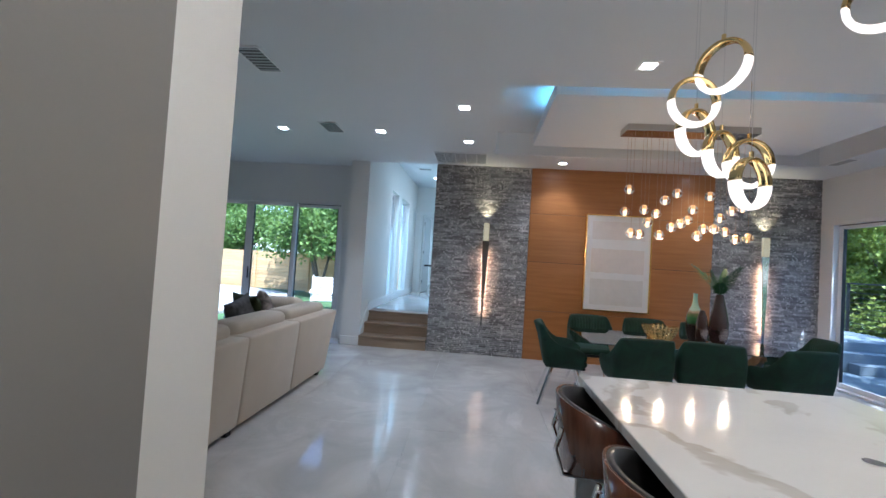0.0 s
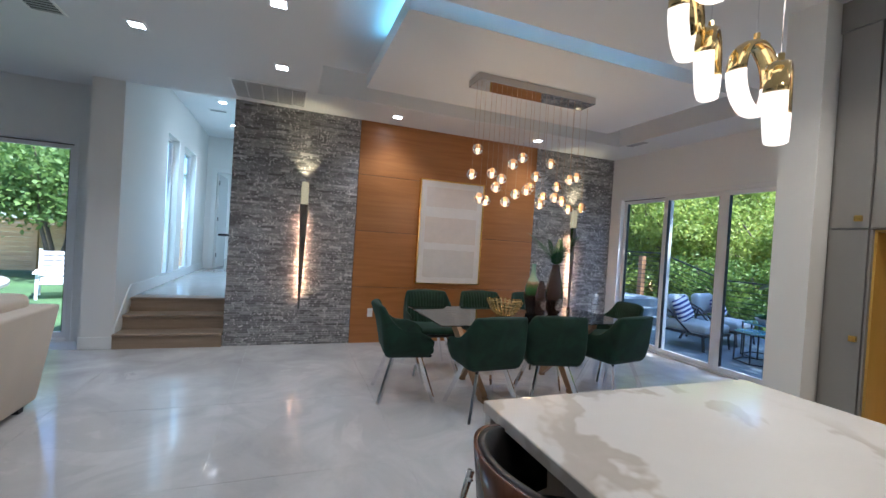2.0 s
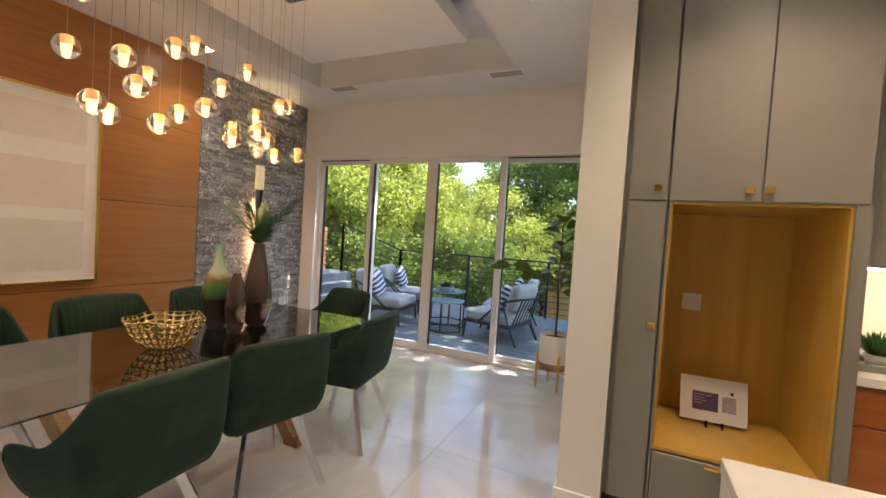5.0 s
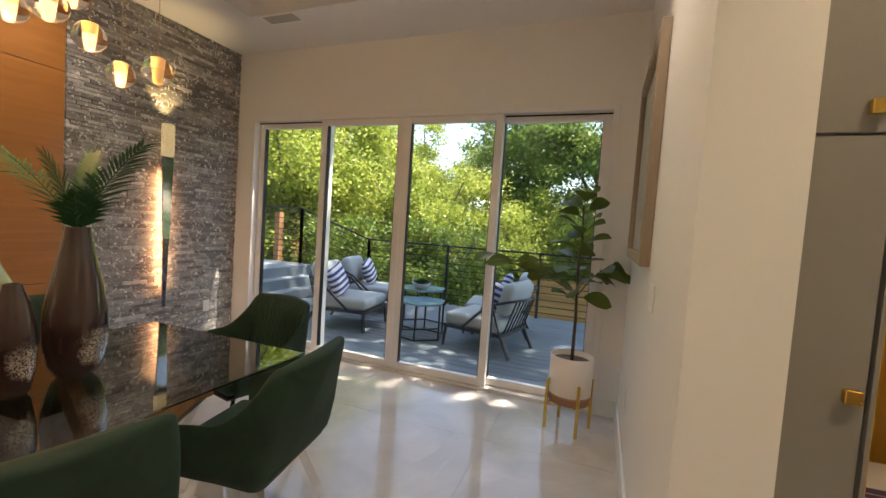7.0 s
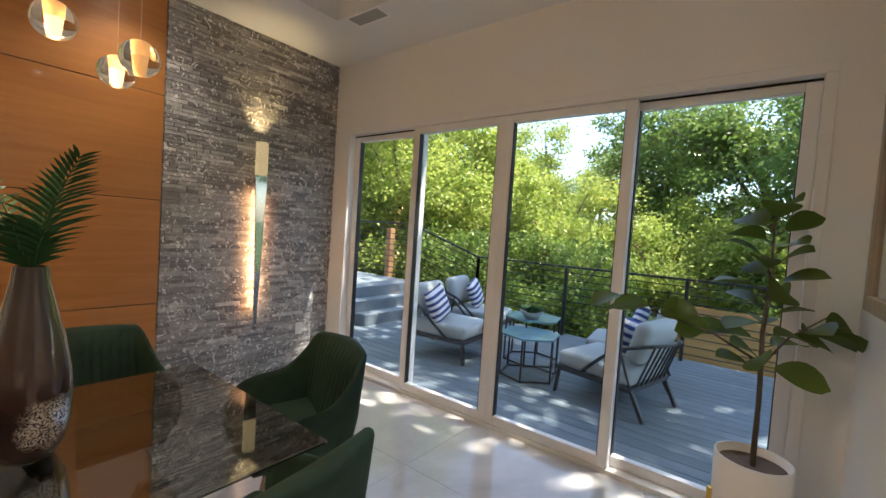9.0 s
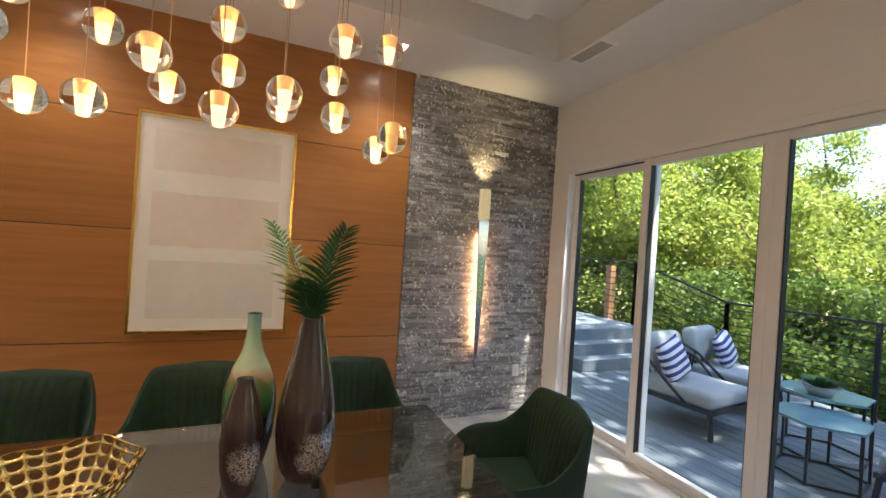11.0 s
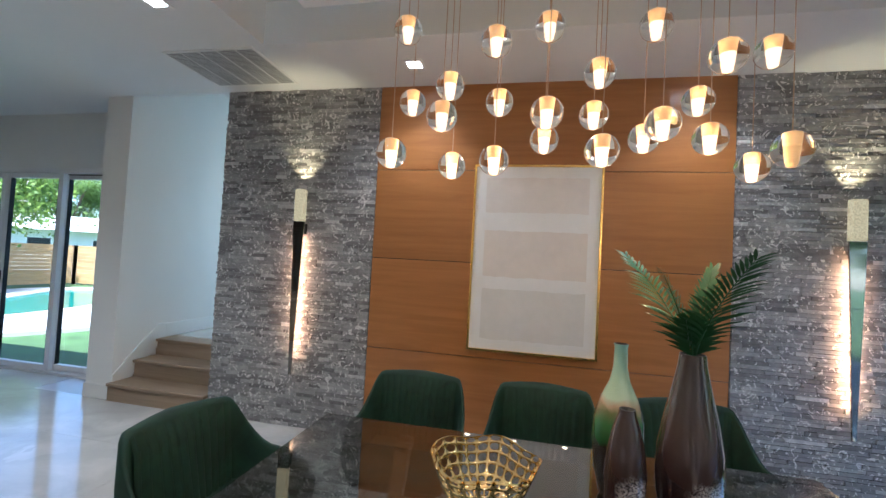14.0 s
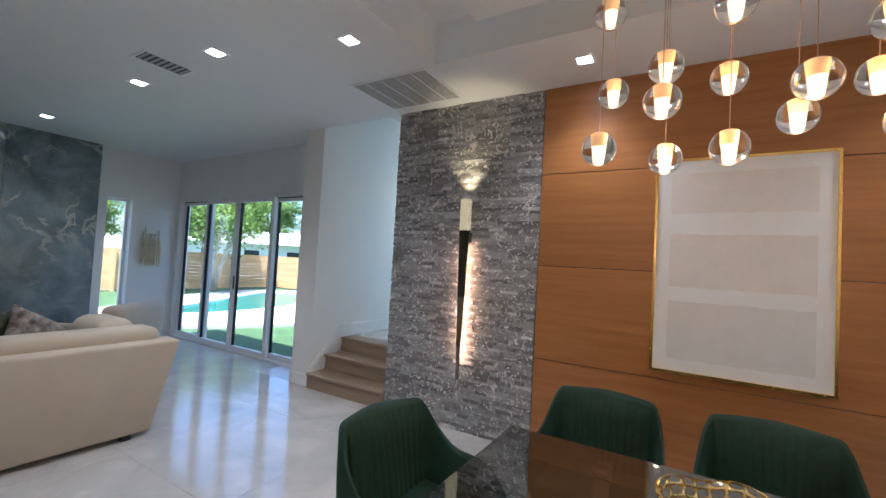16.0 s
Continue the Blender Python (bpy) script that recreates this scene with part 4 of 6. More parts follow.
# ---- sliding doors ----


def slider(name, along, at, lo, hi, face, depth, top, wide, label):
    """Four-panel sliding door in a wall. along: 'x' or 'y'; at: the inner wall face; wide: index of the broad middle stile."""
    d = thing(name, label, "sliding door")
    tagged(d, kind="structure")

    def bx(a0, a1, z0, z1, d0, d1, bev=0.003):
        p0, p1 = at + depth * d0, at + depth * d1
        if p0 > p1:
            p0, p1 = p1, p0
        return box(p0, a0, z0, p1, a1, z1, bev) if along == 'y' else box(a0, p0, z0, a1, p1, z1, bev)

    part("frame_head", bx(lo, hi, top - 0.055, top, -0.008, 0.14), DOOR_FRAME, d)
    part("frame_jamb", bx(lo, lo + 0.05, 0.025, top - 0.055, -0.008, 0.14), DOOR_FRAME, d)
    part("frame_jamb", bx(hi - 0.05, hi, 0.025, top - 0.055, -0.008, 0.14), DOOR_FRAME, d)
    part("frame_sill", bx(lo, hi, -0.02, 0.025, 0.0, 0.16), DOOR_FRAME, d)
    w = (hi - lo - 0.10) / 4
    for k in range(4):
        # the outer leaves run behind the two middle ones and overlap by a stile
        a0 = lo + 0.05 + w * k - (0.034 if k in (1, 3) else 0)
        a1 = lo + 0.05 + w * (k + 1) + (0.034 if k in (0, 2) else 0)
        d0 = 0.005 if k in (1, 2) else 0.07
        if k in (0, 3):
            # solid black strip imitates the shade in the empty inner track
            part("track_gap", bx(a0, a1, top - 0.069, top - 0.058, 0.062, 0.069, 0), BLACK, d, "black strip standing in for shade in the empty inner track")
        p = part("door_panel", bx(a0, a0 + 0.065, 0.03, top - 0.06, d0, d0 + 0.055), DOOR_FRAME, d, "white aluminium panel stile")
        part("stile", bx(a1 - 0.065, a1, 0.03, top - 0.06, d0, d0 + 0.055), DOOR_FRAME, p)
        part("top_rail", bx(a0 + 0.065, a1 - 0.065, top - 0.115, top - 0.06, d0 + 0.002, d0 + 0.053), DOOR_FRAME, p)
        part("bottom_rail", bx(a0 + 0.065, a1 - 0.065, 0.03, 0.095, d0 + 0.002, d0 + 0.053), DOOR_FRAME, p)
        g = part("pane", bx(a0 + 0.06, a1 - 0.06, 0.09, top - 0.11, d0 + 0.025, d0 + 0.030, 0), GLASS, p, "clear glass pane")
        g.visible_shadow = False
        for s0 in (a0 + 0.065, a1 - 0.073):
            part("gasket", bx(s0, s0 + 0.005, 0.095, top - 0.115, d0 + 0.004, d0 + 0.05, 0), BLACK, p, "black rubber gasket")
    if wide:
        m = (lo + hi) / 2
        part("pull_handle", bx(m + 0.02, m + 0.04, 0.95, 1.15, -0.01, 0.03), BLACK, d, "black pull handle")
    return d


slider("door_1", 'y', XD, 3.04, 6.64, 1, 1.0, 2.4, False, "white four-panel glass sliding door to the deck")
slider("door_2", 'x', 7.25, -5.77, -2.32, 1, 1.0, 2.4, True, "white four-panel glass sliding door to the pool")


def wall_window(name, x, y0, y1, z0, z1, label):
    w = thing(name, label, "window")
    tagged(w, kind="structure")
    part("window_frame", box(x, y0, z0, x + 0.05, y0 + 0.045, z1), DOOR_FRAME, w)
    part("window_frame", box(x, y1 - 0.045, z0, x + 0.05, y1, z1), DOOR_FRAME, w)
    part("window_head", box(x, y0 + 0.045, z1 - 0.045, x + 0.05, y1 - 0.045, z1), DOOR_FRAME, w)
    part("window_sill", box(x, y0 + 0.045, z0, x + 0.05, y1 - 0.045, z0 + 0.045), DOOR_FRAME, w)
    g = part("pane", box(x + 0.02, y0 + 0.04, z0 + 0.04, x + 0.026, y1 - 0.04, z1 - 0.04), GLASS, w)
    g.visible_shadow = False


wall_window("window_1", -5.99, 6.22, 6.56, 0.35, 2.28, "narrow fixed window in the living room wall")
wall_window("window_2", -1.915, 8.68, 9.40, 0.62, 2.9, "tall fixed hall window in a deep reveal")
wall_window("window_3", -1.915, 9.78, 10.8, 0.62, 2.9, "tall fixed hall window in a deep reveal")
area("hall_daylight", (-1.935, 9.04, 1.76), (0, 9.04, 1.5), 0.6, 2.1, 2.4, (0.62, 0.90, 1.0))
area("hall_daylight", (-1.935, 10.29, 1.76), (0, 10.29, 1.5), 0.9, 2.1, 3.4, (0.62, 0.90, 1.0))
area("far_room_daylight", (-1.2, 16.25, 1.65), (-1.2, 12, 1.4), 0.55, 2.0, 8, (0.72, 0.92, 1.0))

# hall end: cased doorway with an open door, and the room behind
cas = thing("door_casing", "white cased doorway at the hall's end", "door casing")
tagged(cas, kind="structure")
for b in ((-1.66, 11.975, 0.525, -1.56, 12.0, 2.85), (-0.70, 11.975, 0.525, -0.662, 12.0, 2.85), (-1.56, 11.975, 2.75, -0.70, 12.0, 2.85)):
    part("casing", box(*b, 0.003), TRIM, cas)
dr = thing("door_3", "white hall door standing open", "door", pose(-1.545, 12.16, 0.53, 0, 0, 84))
tagged(dr, kind="structure")
part("leaf", box(0, -0.02, 0, 0.82, 0.02, 2.2, 0.003), TRIM, dr)
for z in (0.25, 1.1, 1.95):
    part("hinge", box(-0.012, -0.03, z, 0.012, -0.02, z + 0.1), BLACK, dr, "black hinge")
setting("wall_far_room", wall_y(16.3, 16.5, -2.2, -0.5, 0.4, 3.62, [(-1.5, -0.9, 0.55, 2.7)]), WALL, "white wall of the room beyond", "wall")
setting("wall_far_room_side", box(-2.2, 12.15, 0.4, -2.08, 16.5, 3.62), WALL, "white side wall of the room beyond", "wall")
hw = thing("tool_bag", "dark folded item leaning by the far doorway", "bag", pose(-0.86, 11.6, 0.525, 0, -14, 0))
part("body", box(-0.10, -0.2, 0, 0.02, 0.2, 0.62, 0.02), BLACK, hw)
tv = thing("wall_shelf", "small dark wall-mounted shelf in the stair hall", "shelf", pose(-0.662, 7.95, 1.35))
part("board", box(-0.22, -0.25, 0, 0, 0.25, 0.03, 0.004), BLACK, tv)

# ---- kitchen side: tall cabinets with an open niche ----
XC = 3.14


def knob(parent, y, z):
    part("knob", box(XC - 0.042, y - 0.017, z - 0.017, XC - 0.02, y + 0.017, z + 0.017, 0.002), GOLD, parent, "square brushed-gold knob")


tall = thing("tall_cabinet", "tall grey lacquered cabinet with narrow doors", "cabinet")
part("carcass", box(XC, 2.452, 0.1, 3.82, 2.66, 2.98), CABINET, tall)
part("plinth", box(XC + 0.05, 2.452, 0, 3.82, 2.66, 0.1), BLACK, tall)
d1 = part("door", box(XC - 0.02, 2.462, 0.105, XC, 2.640, 1.667, 0.002), CABINET, tall, "narrow lower door")
knob(d1, 2.492, 1.037)
d2 = part("door", box(XC - 0.02, 2.462, 1.675, XC, 2.640, 2.86, 0.002), CABINET, tall, "narrow upper door")
knob(d2, 2.506, 1.733)
part("top_filler", box(XC - 0.02, 2.452, 2.865, XC, 2.66, H - 0.002), CABINET, tall)

oven = thing("niche_cabinet", "grey lacquered cabinet with an empty plywood-lined niche", "cabinet")
part("side_panel", box(XC - 0.02, 2.442, 0.1, 3.82, 2.4515, 1.667), CABINET, oven)
part("side_panel", box(XC - 0.02, 1.68, 0.1, 3.82, 1.735, 1.667), CABINET, oven)
part("lining_side", box(XC, 2.43, 0.416, 3.812, 2.4415, 1.655), NICHE, oven, "plywood niche side")
part("lining_side", box(XC, 1.7355, 0.416, 3.812, 1.747, 1.655), NICHE, oven, "plywood niche side")
part("lining_back", box(3.80, 1.747, 0.416, 3.812, 2.43, 1.655), NICHE, oven, "plywood niche back")
part("lining_shelf", box(XC, 1.7355, 0.40, 3.812, 2.4415, 0.4155), NICHE, oven, "plywood niche floor")
part("lining_top", box(XC, 1.7355, 1.6555, 3.812, 2.4415, 1.667), NICHE, oven, "plywood niche top")
part("upper_carcass", box(XC, 1.68, 1.6675, 3.82, 2.4515, 2.98), CABINET, oven)
for y0, y1, ky in ((2.074, 2.452, 2.125), (1.69, 2.068, 2.047)):
    d = part("door", box(XC - 0.02, y0, 1.675, XC, y1, 2.86, 0.002), CABINET, oven, "tall upper door")
    knob(d, ky, 1.728)
part("top_filler", box(XC - 0.02, 1.68, 2.865, XC, 2.4515, H - 0.002), CABINET, oven)
dw = part("drawer", box(XC - 0.02, 1.74, 0.105, XC, 2.438, 0.392, 0.002), CABINET, oven, "wide drawer front")
part("pull", box(XC - 0.045, 1.97, 0.372, XC - 0.02, 2.21, 0.384, 0.002), GOLD, dw, "brushed-gold edge pull")
part("plinth", box(XC + 0.05, 1.68, 0, 3.82, 2.4515, 0.1), BLACK, oven)
sw = thing("switch_plate", "white cover plate on the plywood niche back", "cover plate", pose(3.799, 2.236, 1.108, 0, 0, -90))
part("plate", box(-0.052, -0.008, -0.052, 0.052, 0, 0.052, 0.003), PLASTIC, sw)
for x in (-0.022, 0.022):
    part("rocker", box(x - 0.014, -0.011, -0.03, x + 0.014, -0.008, 0.03, 0.001), TRIM, sw)
card = thing("display_card", "glossy white printed card on a small black easel", "card", pose(3.60, 2.105, 0.416, 0, 0, -88))
bm = box(-0.17, -0.004, 0.0, 0.17, 0.004, 0.25, 0.001)
bmesh.ops.transform(bm, matrix=pose(0, 0, 0.02, -14), verts=bm.verts)
part("sheet", bm, paint("gloss_card", (0.78, 0.78, 0.80), 0.12, vary=0.01, coat=0.5, relief=0.0), card, "glossy white sheet")
PURPLE = paint("print_purple", (0.10, 0.07, 0.14), 0.2, vary=0.03, relief=0.0)
GREYP = paint("print_grey", (0.38, 0.38, 0.42), 0.2, vary=0.25, scale=30, relief=0.0)
for b, mt, lb in (((-0.105, 0.06, 0.025, 0.165), PURPLE, "printed purple block"), ((0.045, 0.065, 0.115, 0.155), GREYP, "printed grey picture"), ((0.085, 0.165, 0.10, 0.185), PURPLE, "small purple mark")):
    bm = box(b[0], -0.0062, b[1], b[2], -0.0048, b[3])
    bmesh.ops.transform(bm, matrix=pose(0, 0, 0.02, -14), verts=bm.verts)
    part("print", bm, mt, card, lb)
for k in range(4):
    bm = box(-0.095, -0.0072, 0.145 - 0.016 * k, -0.095 + (0.085, 0.05, 0.06, 0.04)[k], -0.0064, 0.149 - 0.016 * k)
    bmesh.ops.transform(bm, matrix=pose(0, 0, 0.02, -14), verts=bm.verts)
    part("text_line", bm, GREYP, card, "line of unreadable small print")
for x in (-0.04, 0.04):
    part("easel_foot", tube([(x, -0.045, 0.04), (x, -0.05, 0.004), (x, -0.02, 0.02), (x * 0.6, 0.05, 0.0), (x * 0.5, 0.05, 0.012)], 0.005, 6), BLACK, card, "black easel foot")
part("easel_back", tube([(-0.03, 0.02, 0.02), (0.0, 0.055, 0.15), (0.03, 0.02, 0.02)], 0.004, 6), BLACK, card)

# counter run beside it
for k, (y0, y1) in enumerate(((0.90, 1.679), (0.1, 0.899), (-0.7, 0.099), (-1.6, -0.701))):
    bc = thing("base_cabinet", "cherry-red wooden base cabinet with drawers", "cabinet", group="kitchen base cabinets")
    part("carcass", box(3.20, y0, 0.1, 3.80, y1, 0.878), RED_WOOD, bc)
    part("plinth", box(3.26, y0, 0, 3.80, y1, 0.1), BLACK, bc)
    for z0, z1 in ((0.70, 0.872), (0.41, 0.694), (0.105, 0.404)):
        d = part("drawer", box(3.18, y0 + 0.004, z0, 3.20, y1 - 0.004, z1, 0.002), RED_WOOD, bc, "flat drawer front")
    uc = thing("wall_cabinet", "grey lacquered wall cabinet", "cabinet", group="kitchen wall cabinets")
    part("carcass", box(3.47, y0, 1.40, 3.80, y1, H - 0.03), CABINET, uc)
    part("door", box(3.45, y0 + 0.003, 1.40, 3.47, y1 - 0.003, H - 0.05, 0.002), CABINET, uc)
ul = thing("under_cabinet_light", "warm LED strip under the wall cabinets", "strip light")
part("strip", box(3.52, -1.55, 1.388, 3.56, 1.64, 1.399), glow("warm_strip", (1.0, 0.78, 0.52), 9), ul)
wt = thing("worktop", "white veined quartz worktop on the kitchen run", "worktop")
part("slab", box(3.17, -1.6, 0.88, 3.80, 1.679, 0.92, 0.002), QUARTZ, wt)
bs = thing("backsplash", "polished white veined stone backsplash", "backsplash")
part("slab", box(3.80, -1.6, 0.92, 3.818, 1.679, 1.40), QUARTZ, bs)
tray = thing("serving_tray", "dark grey tray on the worktop", "tray", pose(3.42, 1.40, 0.92))
part("base", box(-0.12, -0.24, 0, 0.12, 0.24, 0.008), CABINET, tray)
for b in ((-0.12, -0.24, 0.008, -0.11, 0.24, 0.035), (0.11, -0.24, 0.008, 0.12, 0.24, 0.035), (-0.11, -0.24, 0.008, 0.11, -0.23, 0.035), (-0.11, 0.23, 0.008, 0.11, 0.24, 0.035)):
    part("rim", box(*b, 0.002), CABINET, tray)
HERB = leafy("herb_leaf", (0.02, 0.07, 0.02), (0.06, 0.15, 0.05))


def tuft(bm, at, n, r, h, lw, seed):
    rg = random.Random(seed)
    for _ in range(n):
        a, q = rg.uniform(0, 6.283), rg.random()
        base = Vector(at) + Vector((0.25 * r * q * math.cos(a), 0.25 * r * q * math.sin(a), 0))
        tip = base + Vector((r * q * math.cos(a), r * q * math.sin(a), h * rg.uniform(0.6, 1.0)))
        s = Vector((-math.sin(a), math.cos(a), 0)) * lw
        mid = base.lerp(tip, 0.55)
        bm.faces.new([bm.verts.new(c) for c in (base, mid - s, tip, mid + s)])


pp = thing("potted_herb", "small bushy green plant in a white pot", "plant", pose(3.42, 1.50, 0.928))
part("pot", lathe([(0, 0), (0.035, 0), (0.05, 0.06), (0.044, 0.06), (0.03, 0.02), (0, 0.02)], 20), PLASTIC, pp, "white pot", True)
bm = bm_new()
tuft(bm, (0, 0, 0.05), 260, 0.11, 0.12, 0.007, 3)
part("foliage", bm, HERB, pp)
for k, (x, y, r) in enumerate(((3.40, 1.34, 0.04), (3.46, 1.27, 0.05), (3.38, 1.24, 0.03))):
    jr = thing("ceramic_jar", "small white ceramic jar on the tray", "jar", pose(x, y, 0.928))
    part("body", lathe([(0, 0), (r * 0.7, 0), (r, r * 0.6), (r * 0.9, r * 1.4), (r * 0.4, r * 1.7), (0, r * 1.7)], 20), PLASTIC, jr, smooth=True)

# ---- island and stools ----
isl = thing("kitchen_island", "long kitchen island with veined quartz top and waterfall end", "island")
part("worktop", box(0.69, -0.9, 0.868, 2.0, 2.362, 0.908, 0.003), QUARTZ, isl, "white quartz top with beige-grey veins")
part("waterfall_end", box(0.70, 2.322, 0.0, 1.99, 2.361, 0.868, 0.002), QUARTZ, isl, "quartz waterfall panel")
part("body", box(1.02, -0.9, 0.1, 1.97, 2.322, 0.868), CABINET, isl, "grey lacquered body")
part("plinth", box(1.06, -0.9, 0, 1.93, 2.322, 0.1), BLACK, isl)
for k in range(4):
    y0 = -0.88 + 0.8 * k
    part("side_panel", box(1.005, y0, 0.11, 1.02, y0 + 0.79, 0.86, 0.003), CABINET, isl)
pop = thing("pop_up_outlet", "round steel pop-up outlet set in the island top", "outlet", pose(1.42, 1.535, 0.9085))
part("ring", lathe([(0, 0), (0.03, 0), (0.03, 0.003), (0.024, 0.004), (0, 0.004)], 24), CHROME, pop)

WALNUT = timber("walnut_ply", (0.075, 0.028, 0.016), (0.14, 0.055, 0.03), "z", 1.2, 0.25, coat=0.5)
LEATHER = paint("black_leather", (0.018, 0.017, 0.017), 0.42, vary=0.2, fine=200, relief=0.25)


def make_stool():
    """Faces +x; the bentwood back is at -x."""
    s = thing("bar_stool", "walnut bentwood bar stool with black seat and chrome base", "stool", pose(0, 0, 0), "stools at the island")

    def shell(off, thick):
        bm = bm_new()
        n, cols = 28, []
        for i in range(n + 1):
            a = radians(-112 + 224 * i / n)
            t = abs(a) / radians(112)
            zt = 0.905 - 0.10 * t ** 2.5
            zb = 0.60 + 0.10 * t ** 2
            x, y = -0.20 * math.cos(a), 0.225 * math.sin(a)
            col = []
            for z, q in ((zb, 0.0), (0.5 * (zb + zt), 0.012), (zt, 0.03)):
                k = 1 + (q + off) / 0.21
                col.append(bm.verts.new((x * k, y * k, z)))
            for z, q in ((zt, 0.03), (0.5 * (zb + zt), 0.012), (zb, 0.0)):
                k = 1 + (q + off - thick) / 0.21
                col.append(bm.verts.new((x * k, y * k, z)))
            cols.append(col)
        m = 6
        for a, b in zip(cols, cols[1:]):
            for k in range(m):
                bm.faces.new((a[k], a[(k + 1) % m], b[(k + 1) % m], b[k]))
        bm.faces.new(cols[0])
        bm.faces.new(cols[-1][::-1])
        return bm

    part("backrest", shell(0.0, 0.012), WALNUT, s, "glossy walnut bentwood back", True)
    part("back_pad", shell(-0.014, 0.022), LEATHER, s, "black leather back pad", True)
    part("seat", lathe([(0, 0.0), (0.17, 0.0), (0.20, 0.02), (0.205, 0.05), (0.18, 0.075), (0, 0.08)], 28, (0.03, 0, 0.60)), LEATHER, s, "round black leather seat", True)
    part("post", lathe([(0.028, 0.03), (0.028, 0.6), (0, 0.6)], 16, (0.02, 0, 0)), CHROME, s, smooth=True)
    part("base", lathe([(0, 0), (0.22, 0), (0.22, 0.008), (0.05, 0.02), (0.03, 0.035), (0, 0.035)], 32, (0.02, 0, 0)), CHROME, s, "round chrome base", True)
    part("footrest", tube([(0.02 + 0.15 * math.cos(radians(a)), 0.15 * math.sin(radians(a)), 0.28) for a in range(-100, 101, 10)], 0.011, 8), CHROME, s, smooth=True)
    for sy in (-1, 1):
        part("back_strap", tube([(-0.20, sy * 0.135, 0.79), (-0.225, sy * 0.135, 0.70), (-0.19, sy * 0.13, 0.60), (-0.05, sy * 0.08, 0.585)], 0.011, 8), CHROME, s, "curved chrome back strap", True)
        for z in (0.80,):
            part("screw", lathe([(0, 0), (0.008, 0), (0.006, 0.004), (0, 0.005)], 10, (-0.222, sy * 0.07, z)), CHROME, s)
    return s


stool = make_stool()
stool.matrix_basis = pose(0.74, 2.0, 0, 0, 0, -8)
for y, rz in ((1.33, 4), (0.62, -3), (-0.1, 0)):
    copy_thing(stool, pose(0.76, y, 0, 0, 0, rz))

# tall cabinet beside the camera at the start
tc = thing("pantry_cabinet", "tall grey satin lacquered pantry cabinet", "cabinet")
part("carcass", box(-1.2, -1.6, 0.1, -0.425, 0.738, H - 0.03), CABINET, tc)
part("plinth", box(-1.2, -1.6, 0, -0.47, 0.738, 0.1), BLACK, tc)
for k in range(3):
    y1 = 0.728 - 0.6 * k
    part("door", box(-0.425, y1 - 0.594, 0.105, -0.405, y1, 2.95, 0.002), CABINET, tc, "full-height flat door")

# ---- dining side wall ----
pic = thing("framed_picture", "glazed picture in a weathered wood frame", "picture", pose(4.39, 2.881, 1.262, 0, 0, 180))
FRAMEW = timber("frame_wood", (0.22, 0.16, 0.11), (0.36, 0.28, 0.20), "z", 1.2, 0.5)
for b in ((-0.50, -0.045, 0, -0.44, 0, 1.10), (0.44, -0.045, 0, 0.50, 0, 1.10), (-0.44, -0.045, 0, 0.44, 0, 0.06), (-0.44, -0.045, 1.04, 0.44, 0, 1.10)):
    part("frame_rail", box(*b, 0.003), FRAMEW, pic)
part("mat_board", box(-0.44, -0.015, 0.06, 0.44, -0.005, 1.04), paint("mat_board", (0.55, 0.58, 0.56), 0.8, vary=0.08, scale=4), pic, "pale grey-green print")
part("print", box(-0.27, -0.018, 0.22, 0.27, -0.0155, 0.88), paint("soft_print", (0.36, 0.42, 0.40), 0.8, vary=0.3, scale=5), pic, "muted abstract print")
g = part("glazing", box(-0.44, -0.030, 0.06, 0.44, -0.027, 1.04), GLASS, pic)
g.visible_shadow = False
sp = thing("light_switch", "white double light switch plate", "switch", pose(3.69, 2.881, 1.15, 0, 0, 180))
part("plate", box(-0.0575, -0.007, -0.0575, 0.0575, 0, 0.0575, 0.003), PLASTIC, sp)
for x in (-0.023, 0.023):
    part("rocker", box(x - 0.015, -0.0115, -0.033, x + 0.015, -0.007, 0.033, 0.0015), TRIM, sp)
outlet((4.55, 2.881, 0.42), 180)

# ---- potted fig ----
POT = paint("matte_white_pot", (0.74, 0.70, 0.66), 0.6, vary=0.03)
TERRA = paint("pot_base_wood", (0.33, 0.19, 0.12), 0.7, vary=0.12)
FIG = leafy("fig_leaf", (0.05, 0.09, 0.014), (0.17, 0.21, 0.035), True, 0.38, 0.5)
fig = thing("fiddle_leaf_fig", "fiddle-leaf fig in a white pot on a brass stand", "potted plant", pose(4.90, 3.22, 0))
part("pot", lathe([(0, 0.20), (0.135, 0.20), (0.145, 0.25), (0.15, 0.53), (0.14, 0.53), (0.135, 0.49), (0, 0.49)], 36), POT, fig, "matte white cylinder pot", True)
part("pot_band", lathe([(0.1375, 0.198), (0.149, 0.245), (0.1495, 0.262), (0.1455, 0.262), (0.134, 0.2)], 36), TERRA, fig, "bare clay band", True)
part("soil", lathe([(0, 0.492), (0.134, 0.492)], 24), BARK, fig)
for k in range(4):
    a = radians(25 + 90 * k)
    part("stand_leg", box(-0.011, -0.011, 0, 0.011, 0.011, 0.36, 0.002), GOLD, fig, "slim brass leg").location = (0.163 * math.cos(a), 0.163 * math.sin(a), 0)
part("stand_ring", bar((-0.155 * math.cos(radians(25)), -0.155 * math.sin(radians(25)), 0.19), (0.155 * math.cos(radians(25)), 0.155 * math.sin(radians(25)), 0.19), 0.018, 0.012), GOLD, fig)
